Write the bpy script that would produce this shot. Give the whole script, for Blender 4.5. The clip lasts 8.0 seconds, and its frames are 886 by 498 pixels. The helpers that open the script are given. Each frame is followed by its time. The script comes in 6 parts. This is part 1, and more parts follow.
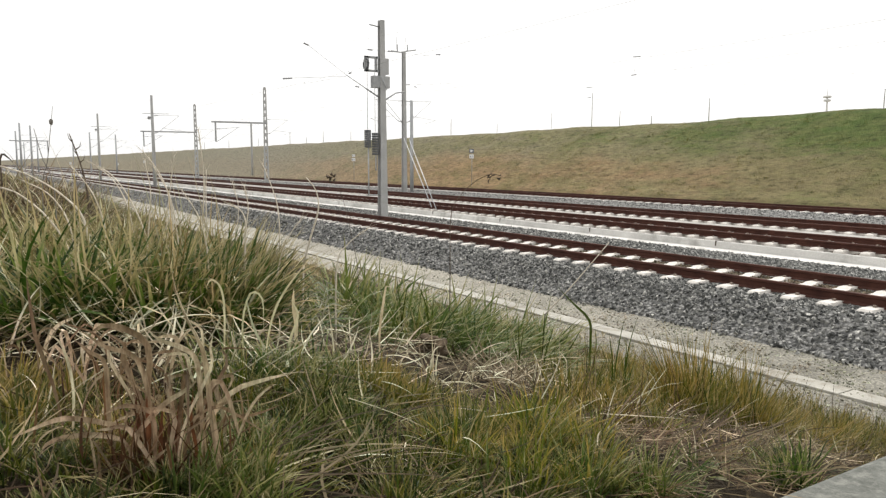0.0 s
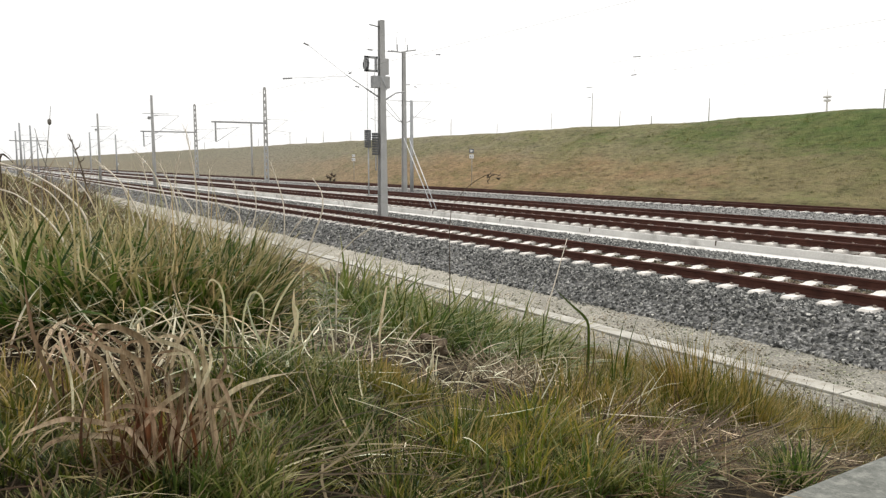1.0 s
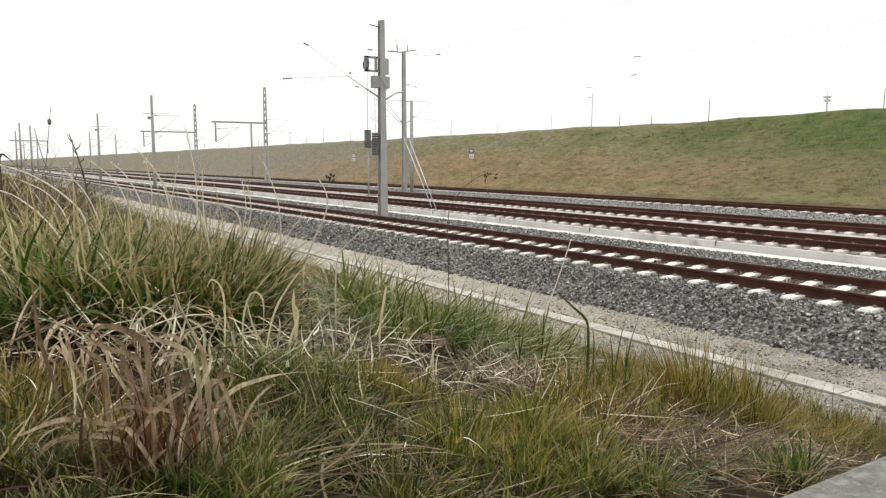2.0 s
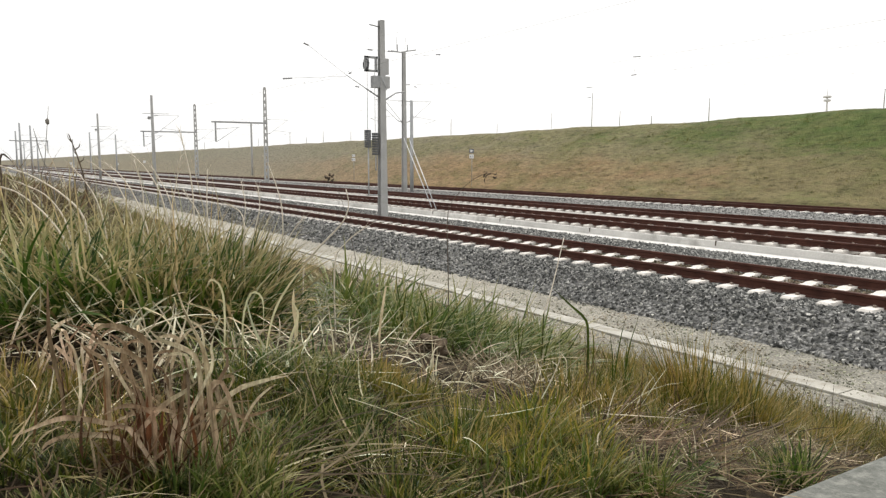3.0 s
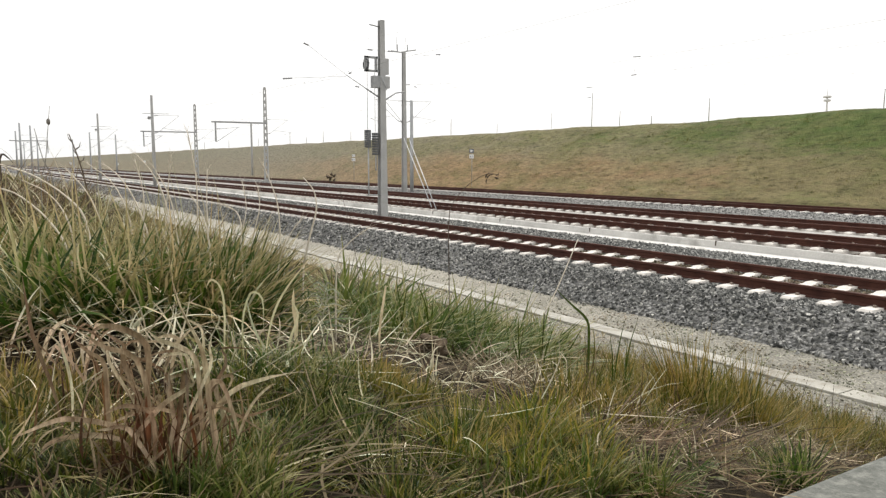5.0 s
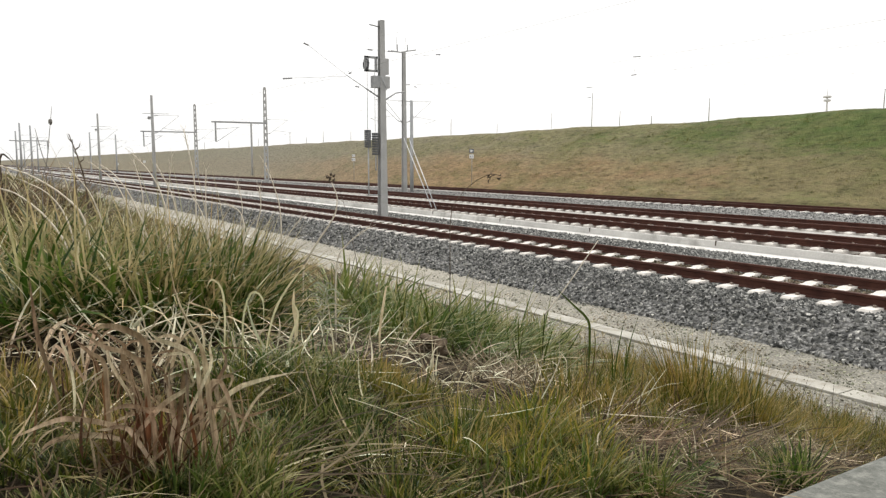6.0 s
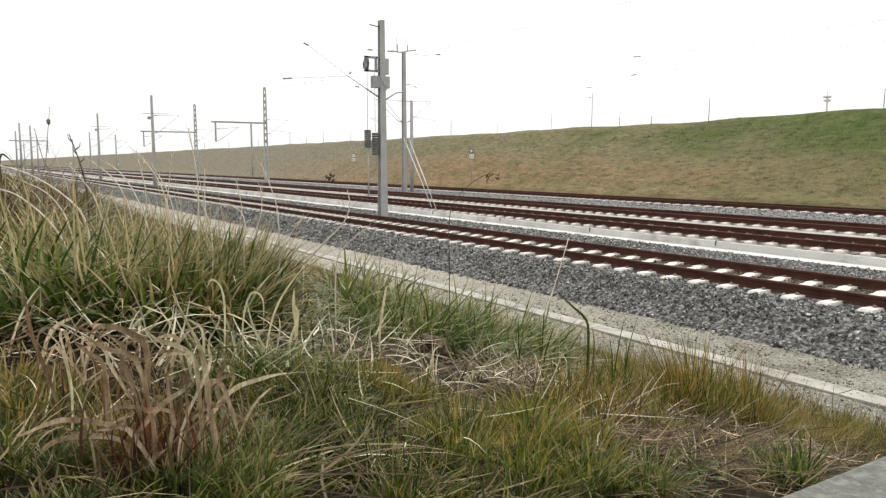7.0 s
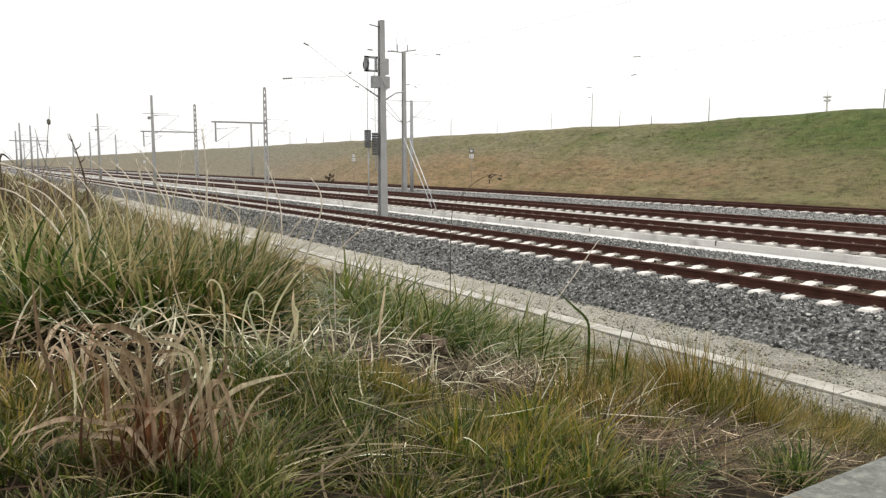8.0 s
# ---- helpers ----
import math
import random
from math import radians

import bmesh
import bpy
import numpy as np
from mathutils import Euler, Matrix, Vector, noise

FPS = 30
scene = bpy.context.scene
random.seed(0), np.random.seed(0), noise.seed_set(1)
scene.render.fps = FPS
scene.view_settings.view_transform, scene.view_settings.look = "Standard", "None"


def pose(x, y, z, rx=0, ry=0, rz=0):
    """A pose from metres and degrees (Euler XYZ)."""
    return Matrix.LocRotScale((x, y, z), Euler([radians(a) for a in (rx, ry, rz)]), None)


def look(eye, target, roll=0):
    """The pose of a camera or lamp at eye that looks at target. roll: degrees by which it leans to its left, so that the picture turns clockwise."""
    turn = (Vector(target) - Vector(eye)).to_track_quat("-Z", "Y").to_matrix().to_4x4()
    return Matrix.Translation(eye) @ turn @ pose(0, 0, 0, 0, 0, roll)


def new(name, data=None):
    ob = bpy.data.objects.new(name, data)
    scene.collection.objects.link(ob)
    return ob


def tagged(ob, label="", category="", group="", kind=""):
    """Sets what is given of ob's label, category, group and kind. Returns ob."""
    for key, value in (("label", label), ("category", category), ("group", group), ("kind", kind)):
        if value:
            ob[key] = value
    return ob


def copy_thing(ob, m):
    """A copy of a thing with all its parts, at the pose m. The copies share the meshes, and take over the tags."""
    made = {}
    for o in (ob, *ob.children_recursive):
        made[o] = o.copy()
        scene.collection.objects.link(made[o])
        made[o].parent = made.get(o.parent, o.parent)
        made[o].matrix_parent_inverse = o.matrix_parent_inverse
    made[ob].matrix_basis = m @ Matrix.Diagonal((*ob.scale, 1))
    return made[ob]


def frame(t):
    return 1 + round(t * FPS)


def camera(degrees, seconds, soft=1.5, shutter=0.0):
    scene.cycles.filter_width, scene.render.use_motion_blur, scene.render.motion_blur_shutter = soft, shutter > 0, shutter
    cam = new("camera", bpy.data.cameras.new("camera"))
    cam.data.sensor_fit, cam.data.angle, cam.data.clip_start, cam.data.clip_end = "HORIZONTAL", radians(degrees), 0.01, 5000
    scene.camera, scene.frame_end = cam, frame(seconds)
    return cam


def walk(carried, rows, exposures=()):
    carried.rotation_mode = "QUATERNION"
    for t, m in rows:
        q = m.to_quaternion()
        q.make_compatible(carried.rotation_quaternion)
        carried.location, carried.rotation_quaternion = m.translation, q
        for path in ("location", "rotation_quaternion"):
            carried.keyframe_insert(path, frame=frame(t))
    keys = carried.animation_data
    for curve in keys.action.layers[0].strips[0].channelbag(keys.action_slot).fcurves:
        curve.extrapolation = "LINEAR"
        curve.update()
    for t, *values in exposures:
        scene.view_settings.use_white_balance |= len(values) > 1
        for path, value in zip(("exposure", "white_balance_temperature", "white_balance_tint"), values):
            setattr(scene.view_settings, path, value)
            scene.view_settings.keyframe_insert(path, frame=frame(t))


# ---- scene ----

# ---------------------------------------------------------------- camera
EYE = (0.0, 0.0, 2.066)
cam = camera(61.5, 8.0, soft=1.3)
VIEW = look(EYE, (-8.3814, 5.3313, 0.9129))
walk(cam, [(0.0, VIEW), (8.0, VIEW)], exposures=[(0.0, 0.08), (8.0, 0.08)])

# ---------------------------------------------------------------- light: bright overcast
SUN_EL, SUN_AZ = radians(46), radians(318)
world = bpy.data.worlds.new("overcast_sky")
scene.world = world
world.use_nodes = True
wt = world.node_tree
wt.nodes.clear()
sky = wt.nodes.new("ShaderNodeTexSky")
sky.sky_type, sky.sun_disc = "NISHITA", False
sky.sun_elevation, sky.sun_rotation = SUN_EL, SUN_AZ
sky.dust_density, sky.air_density = 4.0, 1.0
hue = wt.nodes.new("ShaderNodeHueSaturation")
hue.inputs["Saturation"].default_value = 0.12
hue.inputs["Value"].default_value = 1.0
bg = wt.nodes.new("ShaderNodeBackground")
bg.inputs["Strength"].default_value = 0.15
out = wt.nodes.new("ShaderNodeOutputWorld")
cloud = wt.nodes.new("ShaderNodeMix")
cloud.data_type = "RGBA"
cloud.inputs[0].default_value = 0.85
cloud.inputs[7].default_value = (7.3, 7.25, 7.1, 1)
wt.links.new(sky.outputs[0], hue.inputs["Color"])
wt.links.new(hue.outputs[0], cloud.inputs[6])
wt.links.new(cloud.outputs[2], bg.inputs["Color"])
wt.links.new(bg.outputs[0], out.inputs["Surface"])

sun = new("sun", bpy.data.lights.new("sun", "SUN"))
sun.data.energy, sun.data.angle, sun.data.color = 2.6, radians(10), (1.0, 0.96, 0.9)
sun_way = Vector((math.sin(SUN_AZ) * math.cos(SUN_EL), math.cos(SUN_AZ) * math.cos(SUN_EL), math.sin(SUN_EL)))
sun.matrix_world = look(sun_way * 50, (0, 0, 0))


# ---------------------------------------------------------------- material tools
def nodes_of(name, rough=0.8, metal=0.0, spec=0.3):
    m = bpy.data.materials.new(name)
    m.use_nodes = True
    nt = m.node_tree
    b = nt.nodes["Principled BSDF"]
    b.inputs["Roughness"].default_value = rough
    b.inputs["Metallic"].default_value = metal
    b.inputs["Specular IOR Level"].default_value = spec
    return m, nt, b


def ramp_node(nt, stops, source):
    r = nt.nodes.new("ShaderNodeValToRGB")
    while len(r.color_ramp.elements) < len(stops):
        r.color_ramp.elements.new(0.5)
    for e, (p, c) in zip(r.color_ramp.elements, stops):
        e.position, e.color = p, (*c, 1)
    nt.links.new(source, r.inputs["Fac"])
    return r.outputs["Color"]


def noise_node(nt, scale, detail=6, rough=0.6, stretch=(1, 1, 1), shift=0.0):
    tc = nt.nodes.new("ShaderNodeNewGeometry")
    mp = nt.nodes.new("ShaderNodeMapping")
    mp.inputs["Scale"].default_value = stretch
    mp.inputs["Location"].default_value = (shift, shift * 0.7, shift * 1.3)
    nt.links.new(tc.outputs["Position"], mp.inputs["Vector"])
    n = nt.nodes.new("ShaderNodeTexNoise")
    n.inputs["Scale"].default_value, n.inputs["Detail"].default_value, n.inputs["Roughness"].default_value = scale, detail, rough
    nt.links.new(mp.outputs[0], n.inputs["Vector"])
    return n.outputs["Fac"]


def blend(nt, a, b, fac, mode="MIX"):
    m = nt.nodes.new("ShaderNodeMix")
    m.data_type, m.blend_type = "RGBA", mode
    for sock, v in ((m.inputs[0], fac), (m.inputs[6], a), (m.inputs[7], b)):
        if isinstance(v, (int, float)):
            sock.default_value = v
        elif isinstance(v, tuple):
            sock.default_value = (*v, 1)
        else:
            nt.links.new(v, sock)
    return m.outputs[2]


def bump(nt, b, height, strength=0.4, dist=0.02):
    n = nt.nodes.new("ShaderNodeBump")
    n.inputs["Strength"].default_value, n.inputs["Distance"].default_value = strength, dist
    nt.links.new(height, n.inputs["Height"])
    nt.links.new(n.outputs[0], b.inputs["Normal"])


def mottled(name, c1, c2, scale=8, fine=90, rough=0.85, metal=0.0, relief=0.3, dist=0.01, stain=None, stain_scale=1.5):
    """Two-scale mottled surface with grain, relief and optional stains."""
    m, nt, b = nodes_of(name, rough, metal)
    big = ramp_node(nt, [(0.3, c1), (0.7, c2)], noise_node(nt, scale))
    fine_n = noise_node(nt, fine, 4, 0.7)
    col = blend(nt, big, ramp_node(nt, [(0.25, (0.55, 0.55, 0.55)), (0.75, (1.25, 1.25, 1.25))], fine_n), 0.6, "MULTIPLY")
    if stain:
        f = ramp_node(nt, [(0.5, (0, 0, 0)), (0.68, (0.8, 0.8, 0.8))], noise_node(nt, stain_scale, 8, 0.65, shift=7.0))
        col = blend(nt, col, stain, f)
    nt.links.new(col, b.inputs["Base Color"])
    bump(nt, b, fine_n, relief, dist)
    return m


def leafy(name, stops, rough=0.75, thin=0.3, single=False, tip=None):
    """Blade material: colour varies from blade to blade, some light passes through."""
    m, nt, b = nodes_of(name, rough, 0, 0.15)
    geo = nt.nodes.new("ShaderNodeNewGeometry")
    if single:
        info = nt.nodes.new("ShaderNodeObjectInfo")
        col = ramp_node(nt, stops, info.outputs["Random"])
    else:
        col = ramp_node(nt, stops, geo.outputs["Random Per Island"])
    col = blend(nt, col, ramp_node(nt, [(0.35, (0.84, 1.0, 0.84)), (0.65, (1.10, 1.0, 0.92))], noise_node(nt, 2.2, 3, 0.6, shift=3.0)), 0.8, "MULTIPLY")
    if tip:
        # withered tips, further down on some blades
        uv = nt.nodes.new("ShaderNodeUVMap")
        sep = nt.nodes.new("ShaderNodeSeparateXYZ")
        nt.links.new(uv.outputs[0], sep.inputs[0])
        mul = nt.nodes.new("ShaderNodeMath")
        mul.operation = "MULTIPLY_ADD"
        nt.links.new(geo.outputs["Random Per Island"], mul.inputs[0])
        mul.inputs[1].default_value = 0.3
        nt.links.new(sep.outputs[0], mul.inputs[2])
        dry = ramp_node(nt, [(0.86, (0, 0, 0)), (1.0, (0.6, 0.6, 0.6))], mul.outputs[0])
        col = blend(nt, col, tip, dry)
        b.inputs["Specular IOR Level"].default_value = 0.22
        b.inputs["Roughness"].default_value = 0.5
    n = noise_node(nt, 14, 3, 0.6)
    col = blend(nt, col, ramp_node(nt, [(0.3, (0.6, 0.62, 0.5)), (0.7, (1.3, 1.2, 1.15))], n), 0.8, "MULTIPLY")
    if single:
        fibre = noise_node(nt, 160, 3, 0.6, stretch=(1, 1, 0.06), shift=2.0)
        blotch = noise_node(nt, 38, 4, 0.7, stretch=(1, 1, 0.5), shift=9.0)
        col = blend(nt, col, ramp_node(nt, [(0.3, (0.55, 0.5, 0.46)), (0.7, (1.35, 1.35, 1.35))], fibre), 0.75, "MULTIPLY")
        col = blend(nt, col, ramp_node(nt, [(0.35, (0.55, 0.42, 0.36)), (0.62, (1.25, 1.22, 1.2))], blotch), 0.8, "MULTIPLY")
        bump(nt, b, fibre, 0.5, 0.002)
        b.inputs["Specular IOR Level"].default_value = 0.4
        b.inputs["Roughness"].default_value = 0.5
    nt.links.new(col, b.inputs["Base Color"])
    tr = nt.nodes.new("ShaderNodeBsdfTranslucent")
    nt.links.new(col, tr.inputs["Color"])
    mix = nt.nodes.new("ShaderNodeMixShader")
    mix.inputs[0].default_value = thin
    nt.links.new(b.outputs[0], mix.inputs[1])
    nt.links.new(tr.outputs[0], mix.inputs[2])
    nt.links.new(mix.outputs[0], nt.nodes["Material Output"].inputs["Surface"])
    return m


RUST = mottled("rusted_rail_steel", (0.046, 0.017, 0.012), (0.098, 0.038, 0.026), 3, 120, 0.85, 0.0, 0.3, 0.003)
SLEEPER_M = mottled("pale_sleeper_concrete", (0.68, 0.64, 0.59), (0.82, 0.78, 0.73), 5, 80, 0.85, 0, 0.3, 0.004)
SLAB_M = mottled("slab_concrete", (0.62, 0.605, 0.575), (0.78, 0.765, 0.73), 1.2, 50, 0.85, 0, 0.4, 0.006, stain=(0.27, 0.26, 0.235), stain_scale=0.9)
WALK_M = mottled("walkway_concrete", (0.36, 0.345, 0.32), (0.48, 0.465, 0.44), 1.6, 50, 0.9, 0, 0.4, 0.006, stain=(0.20, 0.185, 0.165), stain_scale=1.2)
KERB_M = mottled("kerb_concrete", (0.35, 0.335, 0.295), (0.51, 0.49, 0.435), 3, 70, 0.9, 0, 0.5, 0.008, stain=(0.22, 0.195, 0.15), stain_scale=3)
DIRT_SHADE_M = mottled("rusty_dirt_shade", (0.055, 0.038, 0.028), (0.11, 0.08, 0.058), 6, 60, 0.95, 0, 0.5, 0.01)
BLOCK_M = mottled("weathered_block_concrete", (0.10, 0.105, 0.092), (0.20, 0.205, 0.185), 14, 55, 0.95, 0, 0.8, 0.006, stain=(0.28, 0.28, 0.25), stain_scale=22)
MAST_M = mottled("mast_concrete", (0.40, 0.40, 0.395), (0.52, 0.52, 0.51), 2, 60, 0.85, 0, 0.2, 0.003)
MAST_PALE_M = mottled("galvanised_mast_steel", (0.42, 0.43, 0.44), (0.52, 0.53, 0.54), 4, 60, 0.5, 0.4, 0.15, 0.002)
STEEL_M = mottled("dull_zinc_steel", (0.32, 0.325, 0.33), (0.42, 0.425, 0.43), 8, 90, 0.5, 0.3, 0.15, 0.002)
GLAZE_M = mottled("grey_insulator_glaze", (0.30, 0.30, 0.31), (0.42, 0.42, 0.43), 12, 90, 0.35, 0, 0.1, 0.002)
PAINT_M = mottled("white_tower_paint", (0.72, 0.72, 0.71), (0.82, 0.82, 0.81), 2, 40, 0.6, 0, 0.1, 0.002)
POST_M = mottled("bleached_post_wood", (0.46, 0.45, 0.43), (0.62, 0.61, 0.58), 6, 80, 0.85, 0, 0.3, 0.003)
IRON_M = mottled("weathered_iron", (0.11, 0.115, 0.12), (0.18, 0.185, 0.19), 8, 90, 0.7, 0.2, 0.2, 0.003)
WIRE_M = mottled("wire_copper", (0.18, 0.17, 0.16), (0.25, 0.24, 0.22), 8, 60, 0.5, 0.5, 0.1, 0.001)
SIGN_M = mottled("white_enamel", (0.78, 0.78, 0.77), (0.84, 0.84, 0.83), 5, 60, 0.4, 0, 0.05, 0.001)
SIGN_DARK_M = mottled("slate_enamel", (0.13, 0.14, 0.17), (0.19, 0.20, 0.23), 5, 60, 0.4, 0, 0.05, 0.001)
CLIP_M = mottled("clip_steel", (0.22, 0.17, 0.14), (0.38, 0.31, 0.26), 20, 90, 0.7, 0.2, 0.1, 0.002)
WEED_M = mottled("grey_weed", (0.17, 0.155, 0.14), (0.28, 0.26, 0.235), 30, 200, 0.9, 0, 0.3, 0.001)
TWIG_M = mottled("dead_twig", (0.07, 0.052, 0.04), (0.14, 0.105, 0.075), 30, 200, 0.9, 0, 0.3, 0.001)
STALK_M = mottled("pale_dry_stalk", (0.60, 0.52, 0.41), (0.78, 0.71, 0.60), 20, 200, 0.7, 0, 0.2, 0.001)
EARTH_M = mottled("burrow_earth", (0.06, 0.042, 0.026), (0.19, 0.14, 0.09), 18, 120, 0.95, 0, 0.7, 0.01)


def ballast_material(name, stone):
    m, nt, b = nodes_of(name, 0.8, 0, 0.3)
    if stone:
        geo = nt.nodes.new("ShaderNodeNewGeometry")
        col = ramp_node(nt, [(0.0, (0.042, 0.044, 0.044)), (0.45, (0.16, 0.163, 0.157)), (0.8, (0.325, 0.325, 0.31)), (1.0, (0.58, 0.57, 0.54))], geo.outputs["Random Per Island"])
        col = blend(nt, col, ramp_node(nt, [(0.3, (0.7, 0.7, 0.7)), (0.7, (1.2, 1.18, 1.15))], noise_node(nt, 45, 4)), 0.7, "MULTIPLY")
        nt.links.new(col, b.inputs["Base Color"])
    else:
        tc = nt.nodes.new("ShaderNodeNewGeometry")
        v = nt.nodes.new("ShaderNodeTexVoronoi")
        v.inputs["Scale"].default_value = 18
        nt.links.new(tc.outputs["Position"], v.inputs["Vector"])
        sep = nt.nodes.new("ShaderNodeSeparateColor")
        nt.links.new(v.outputs["Color"], sep.inputs[0])
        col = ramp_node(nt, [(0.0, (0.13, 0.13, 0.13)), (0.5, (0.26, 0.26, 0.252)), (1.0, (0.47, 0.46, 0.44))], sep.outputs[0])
        # shade of the gaps between stones, multiplied into the colour
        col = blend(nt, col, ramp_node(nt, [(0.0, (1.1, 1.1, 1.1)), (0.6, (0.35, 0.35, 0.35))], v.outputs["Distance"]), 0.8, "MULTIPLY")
        nt.links.new(col, b.inputs["Base Color"])
        inv = nt.nodes.new("ShaderNodeMath")
        inv.operation, inv.inputs[0].default_value = "SUBTRACT", 1.0
        nt.links.new(v.outputs["Distance"], inv.inputs[1])
        bump(nt, b, inv.outputs[0], 0.9, 0.04)
    return m


BALLAST_M = ballast_material("basalt_ballast", False)
STONE_M = ballast_material("basalt_stone", True)
BROWN_STONE_M = leafy("rust_tinted_stone", [(0.0, (0.075, 0.06, 0.05)), (0.5, (0.15, 0.125, 0.105)), (1.0, (0.30, 0.26, 0.22))], 0.9, 0.0)


def grit_material():
    """Sandy grit of the shoulder with pale and dark crumbs."""
    m, nt, b = nodes_of("sandy_grit", 0.95)
    big = ramp_node(nt, [(0.3, (0.15, 0.142, 0.118)), (0.7, (0.30, 0.287, 0.246))], noise_node(nt, 1.6, 8, 0.65))
    sand = ramp_node(nt, [(0.3, (0.27, 0.252, 0.21)), (0.7, (0.40, 0.378, 0.32))], noise_node(nt, 1.3, 8, 0.65, shift=5.0))
    geo = nt.nodes.new("ShaderNodeNewGeometry")
    sep = nt.nodes.new("ShaderNodeSeparateXYZ")
    nt.links.new(geo.outputs["Position"], sep.inputs[0])
    away = nt.nodes.new("ShaderNodeMapRange")
    away.inputs[1].default_value, away.inputs[2].default_value = -6.0, -16.0
    nt.links.new(sep.outputs["X"], away.inputs[0])
    big = blend(nt, big, sand, away.outputs[0])
    fine = noise_node(nt, 30, 8, 0.75)
    v = nt.nodes.new("ShaderNodeTexVoronoi")
    v.inputs["Scale"].default_value = 42
    nt.links.new(geo.outputs["Position"], v.inputs["Vector"])
    cell = nt.nodes.new("ShaderNodeSeparateColor")
    nt.links.new(v.outputs["Color"], cell.inputs[0])
    col = blend(nt, big, ramp_node(nt, [(0.0, (0.5, 0.5, 0.5)), (0.5, (0.95, 0.95, 0.95)), (1.0, (1.6, 1.58, 1.55))], cell.outputs[0]), 0.75, "MULTIPLY")
    col = blend(nt, col, ramp_node(nt, [(0.3, (0.6, 0.6, 0.6)), (0.7, (1.3, 1.3, 1.3))], fine), 0.7, "MULTIPLY")
    nt.links.new(col, b.inputs["Base Color"])
    bump(nt, b, v.outputs["Distance"], -0.6, 0.02)
    return m


GRIT_M = grit_material()


def far_turf(nt):
    """Colour of the far slope: tawny below, olive green in drifts above, painted haze towards -x."""
    geo = nt.nodes.new("ShaderNodeNewGeometry")
    sep = nt.nodes.new("ShaderNodeSeparateXYZ")
    nt.links.new(geo.outputs["Position"], sep.inputs[0])

    def rng(sock, a, c):
        r = nt.nodes.new("ShaderNodeMapRange")
        r.inputs[1].default_value, r.inputs[2].default_value = a, c
        nt.links.new(sock, r.inputs[0])
        return r.outputs[0]

    def add(a, c, k=1.0):
        n = nt.nodes.new("ShaderNodeMath")
        n.operation = "MULTIPLY_ADD"
        nt.links.new(c, n.inputs[0])
        n.inputs[1].default_value = k
        nt.links.new(a, n.inputs[2])
        return n.outputs[0]

    patch = noise_node(nt, 0.20, 8, 0.62, stretch=(0.7, 1, 1.5))
    patch2 = noise_node(nt, 0.9, 6, 0.7, stretch=(0.6, 1, 1.6), shift=11)
    drift = noise_node(nt, 0.13, 4, 0.6, stretch=(0.6, 1, 1.6), shift=5)
    tawny = blend(nt, (0.315, 0.215, 0.125), (0.225, 0.175, 0.105), patch2)
    grey = blend(nt, (0.265, 0.232, 0.175), (0.185, 0.185, 0.125), patch2)
    olive = blend(nt, (0.155, 0.16, 0.075), (0.24, 0.215, 0.125), patch2)
    green = blend(nt, (0.07, 0.118, 0.028), (0.13, 0.155, 0.055), ramp_node(nt, [(0.4, (0, 0, 0)), (0.62, (1, 1, 1))], patch2))
    up = rng(sep.outputs["Z"], 0.9, 4.5)
    right = rng(sep.outputs["X"], -52.0, -20.0)
    streak = noise_node(nt, 1.5, 8, 0.72, stretch=(0.45, 1.0, 1.6), shift=19)
    g = add(add(rng(sep.outputs["Z"], 1.2, 3.6), right, 1.25), patch, 2.6)
    g = add(g, streak, 1.3)
    top = add(up, drift, 1.2)
    far = blend(nt, tawny, grey, ramp_node(nt, [(0.40, (0, 0, 0)), (0.60, (0.95, 0.95, 0.95))], rng(top, 0.0, 2.2)))
    far = blend(nt, far, olive, ramp_node(nt, [(0.44, (0, 0, 0)), (0.60, (0.75, 0.75, 0.75))], rng(g, 0.75, 4.8)))
    far = blend(nt, far, green, ramp_node(nt, [(0.62, (0, 0, 0)), (0.76, (0.9, 0.9, 0.9))], rng(g, 0.75, 5.0)))
    far = blend(nt, far, ramp_node(nt, [(0.36, (0.72, 0.71, 0.69)), (0.64, (1.18, 1.17, 1.15))], streak), 0.8, "MULTIPLY")
    moss = noise_node(nt, 0.7, 6, 0.7, stretch=(0.6, 1, 1.4), shift=47)
    far = blend(nt, far, (0.12, 0.135, 0.05), ramp_node(nt, [(0.48, (0, 0, 0)), (0.64, (0.45, 0.45, 0.45))], moss))
    # haze put into the colour: the slope greys as it recedes along -x
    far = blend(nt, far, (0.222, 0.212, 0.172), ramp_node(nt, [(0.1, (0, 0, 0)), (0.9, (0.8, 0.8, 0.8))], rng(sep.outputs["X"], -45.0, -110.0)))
    clump = noise_node(nt, 3.8, 5, 0.66, stretch=(0.5, 1, 1.3), shift=31)
    far = blend(nt, far, ramp_node(nt, [(0.34, (0.42, 0.43, 0.40)), (0.46, (1, 1, 1)), (0.68, (1.35, 1.31, 1.25))], clump), 0.8, "MULTIPLY")
    return far, patch2, rng(sep.outputs["Y"], 30.4, 30.6)


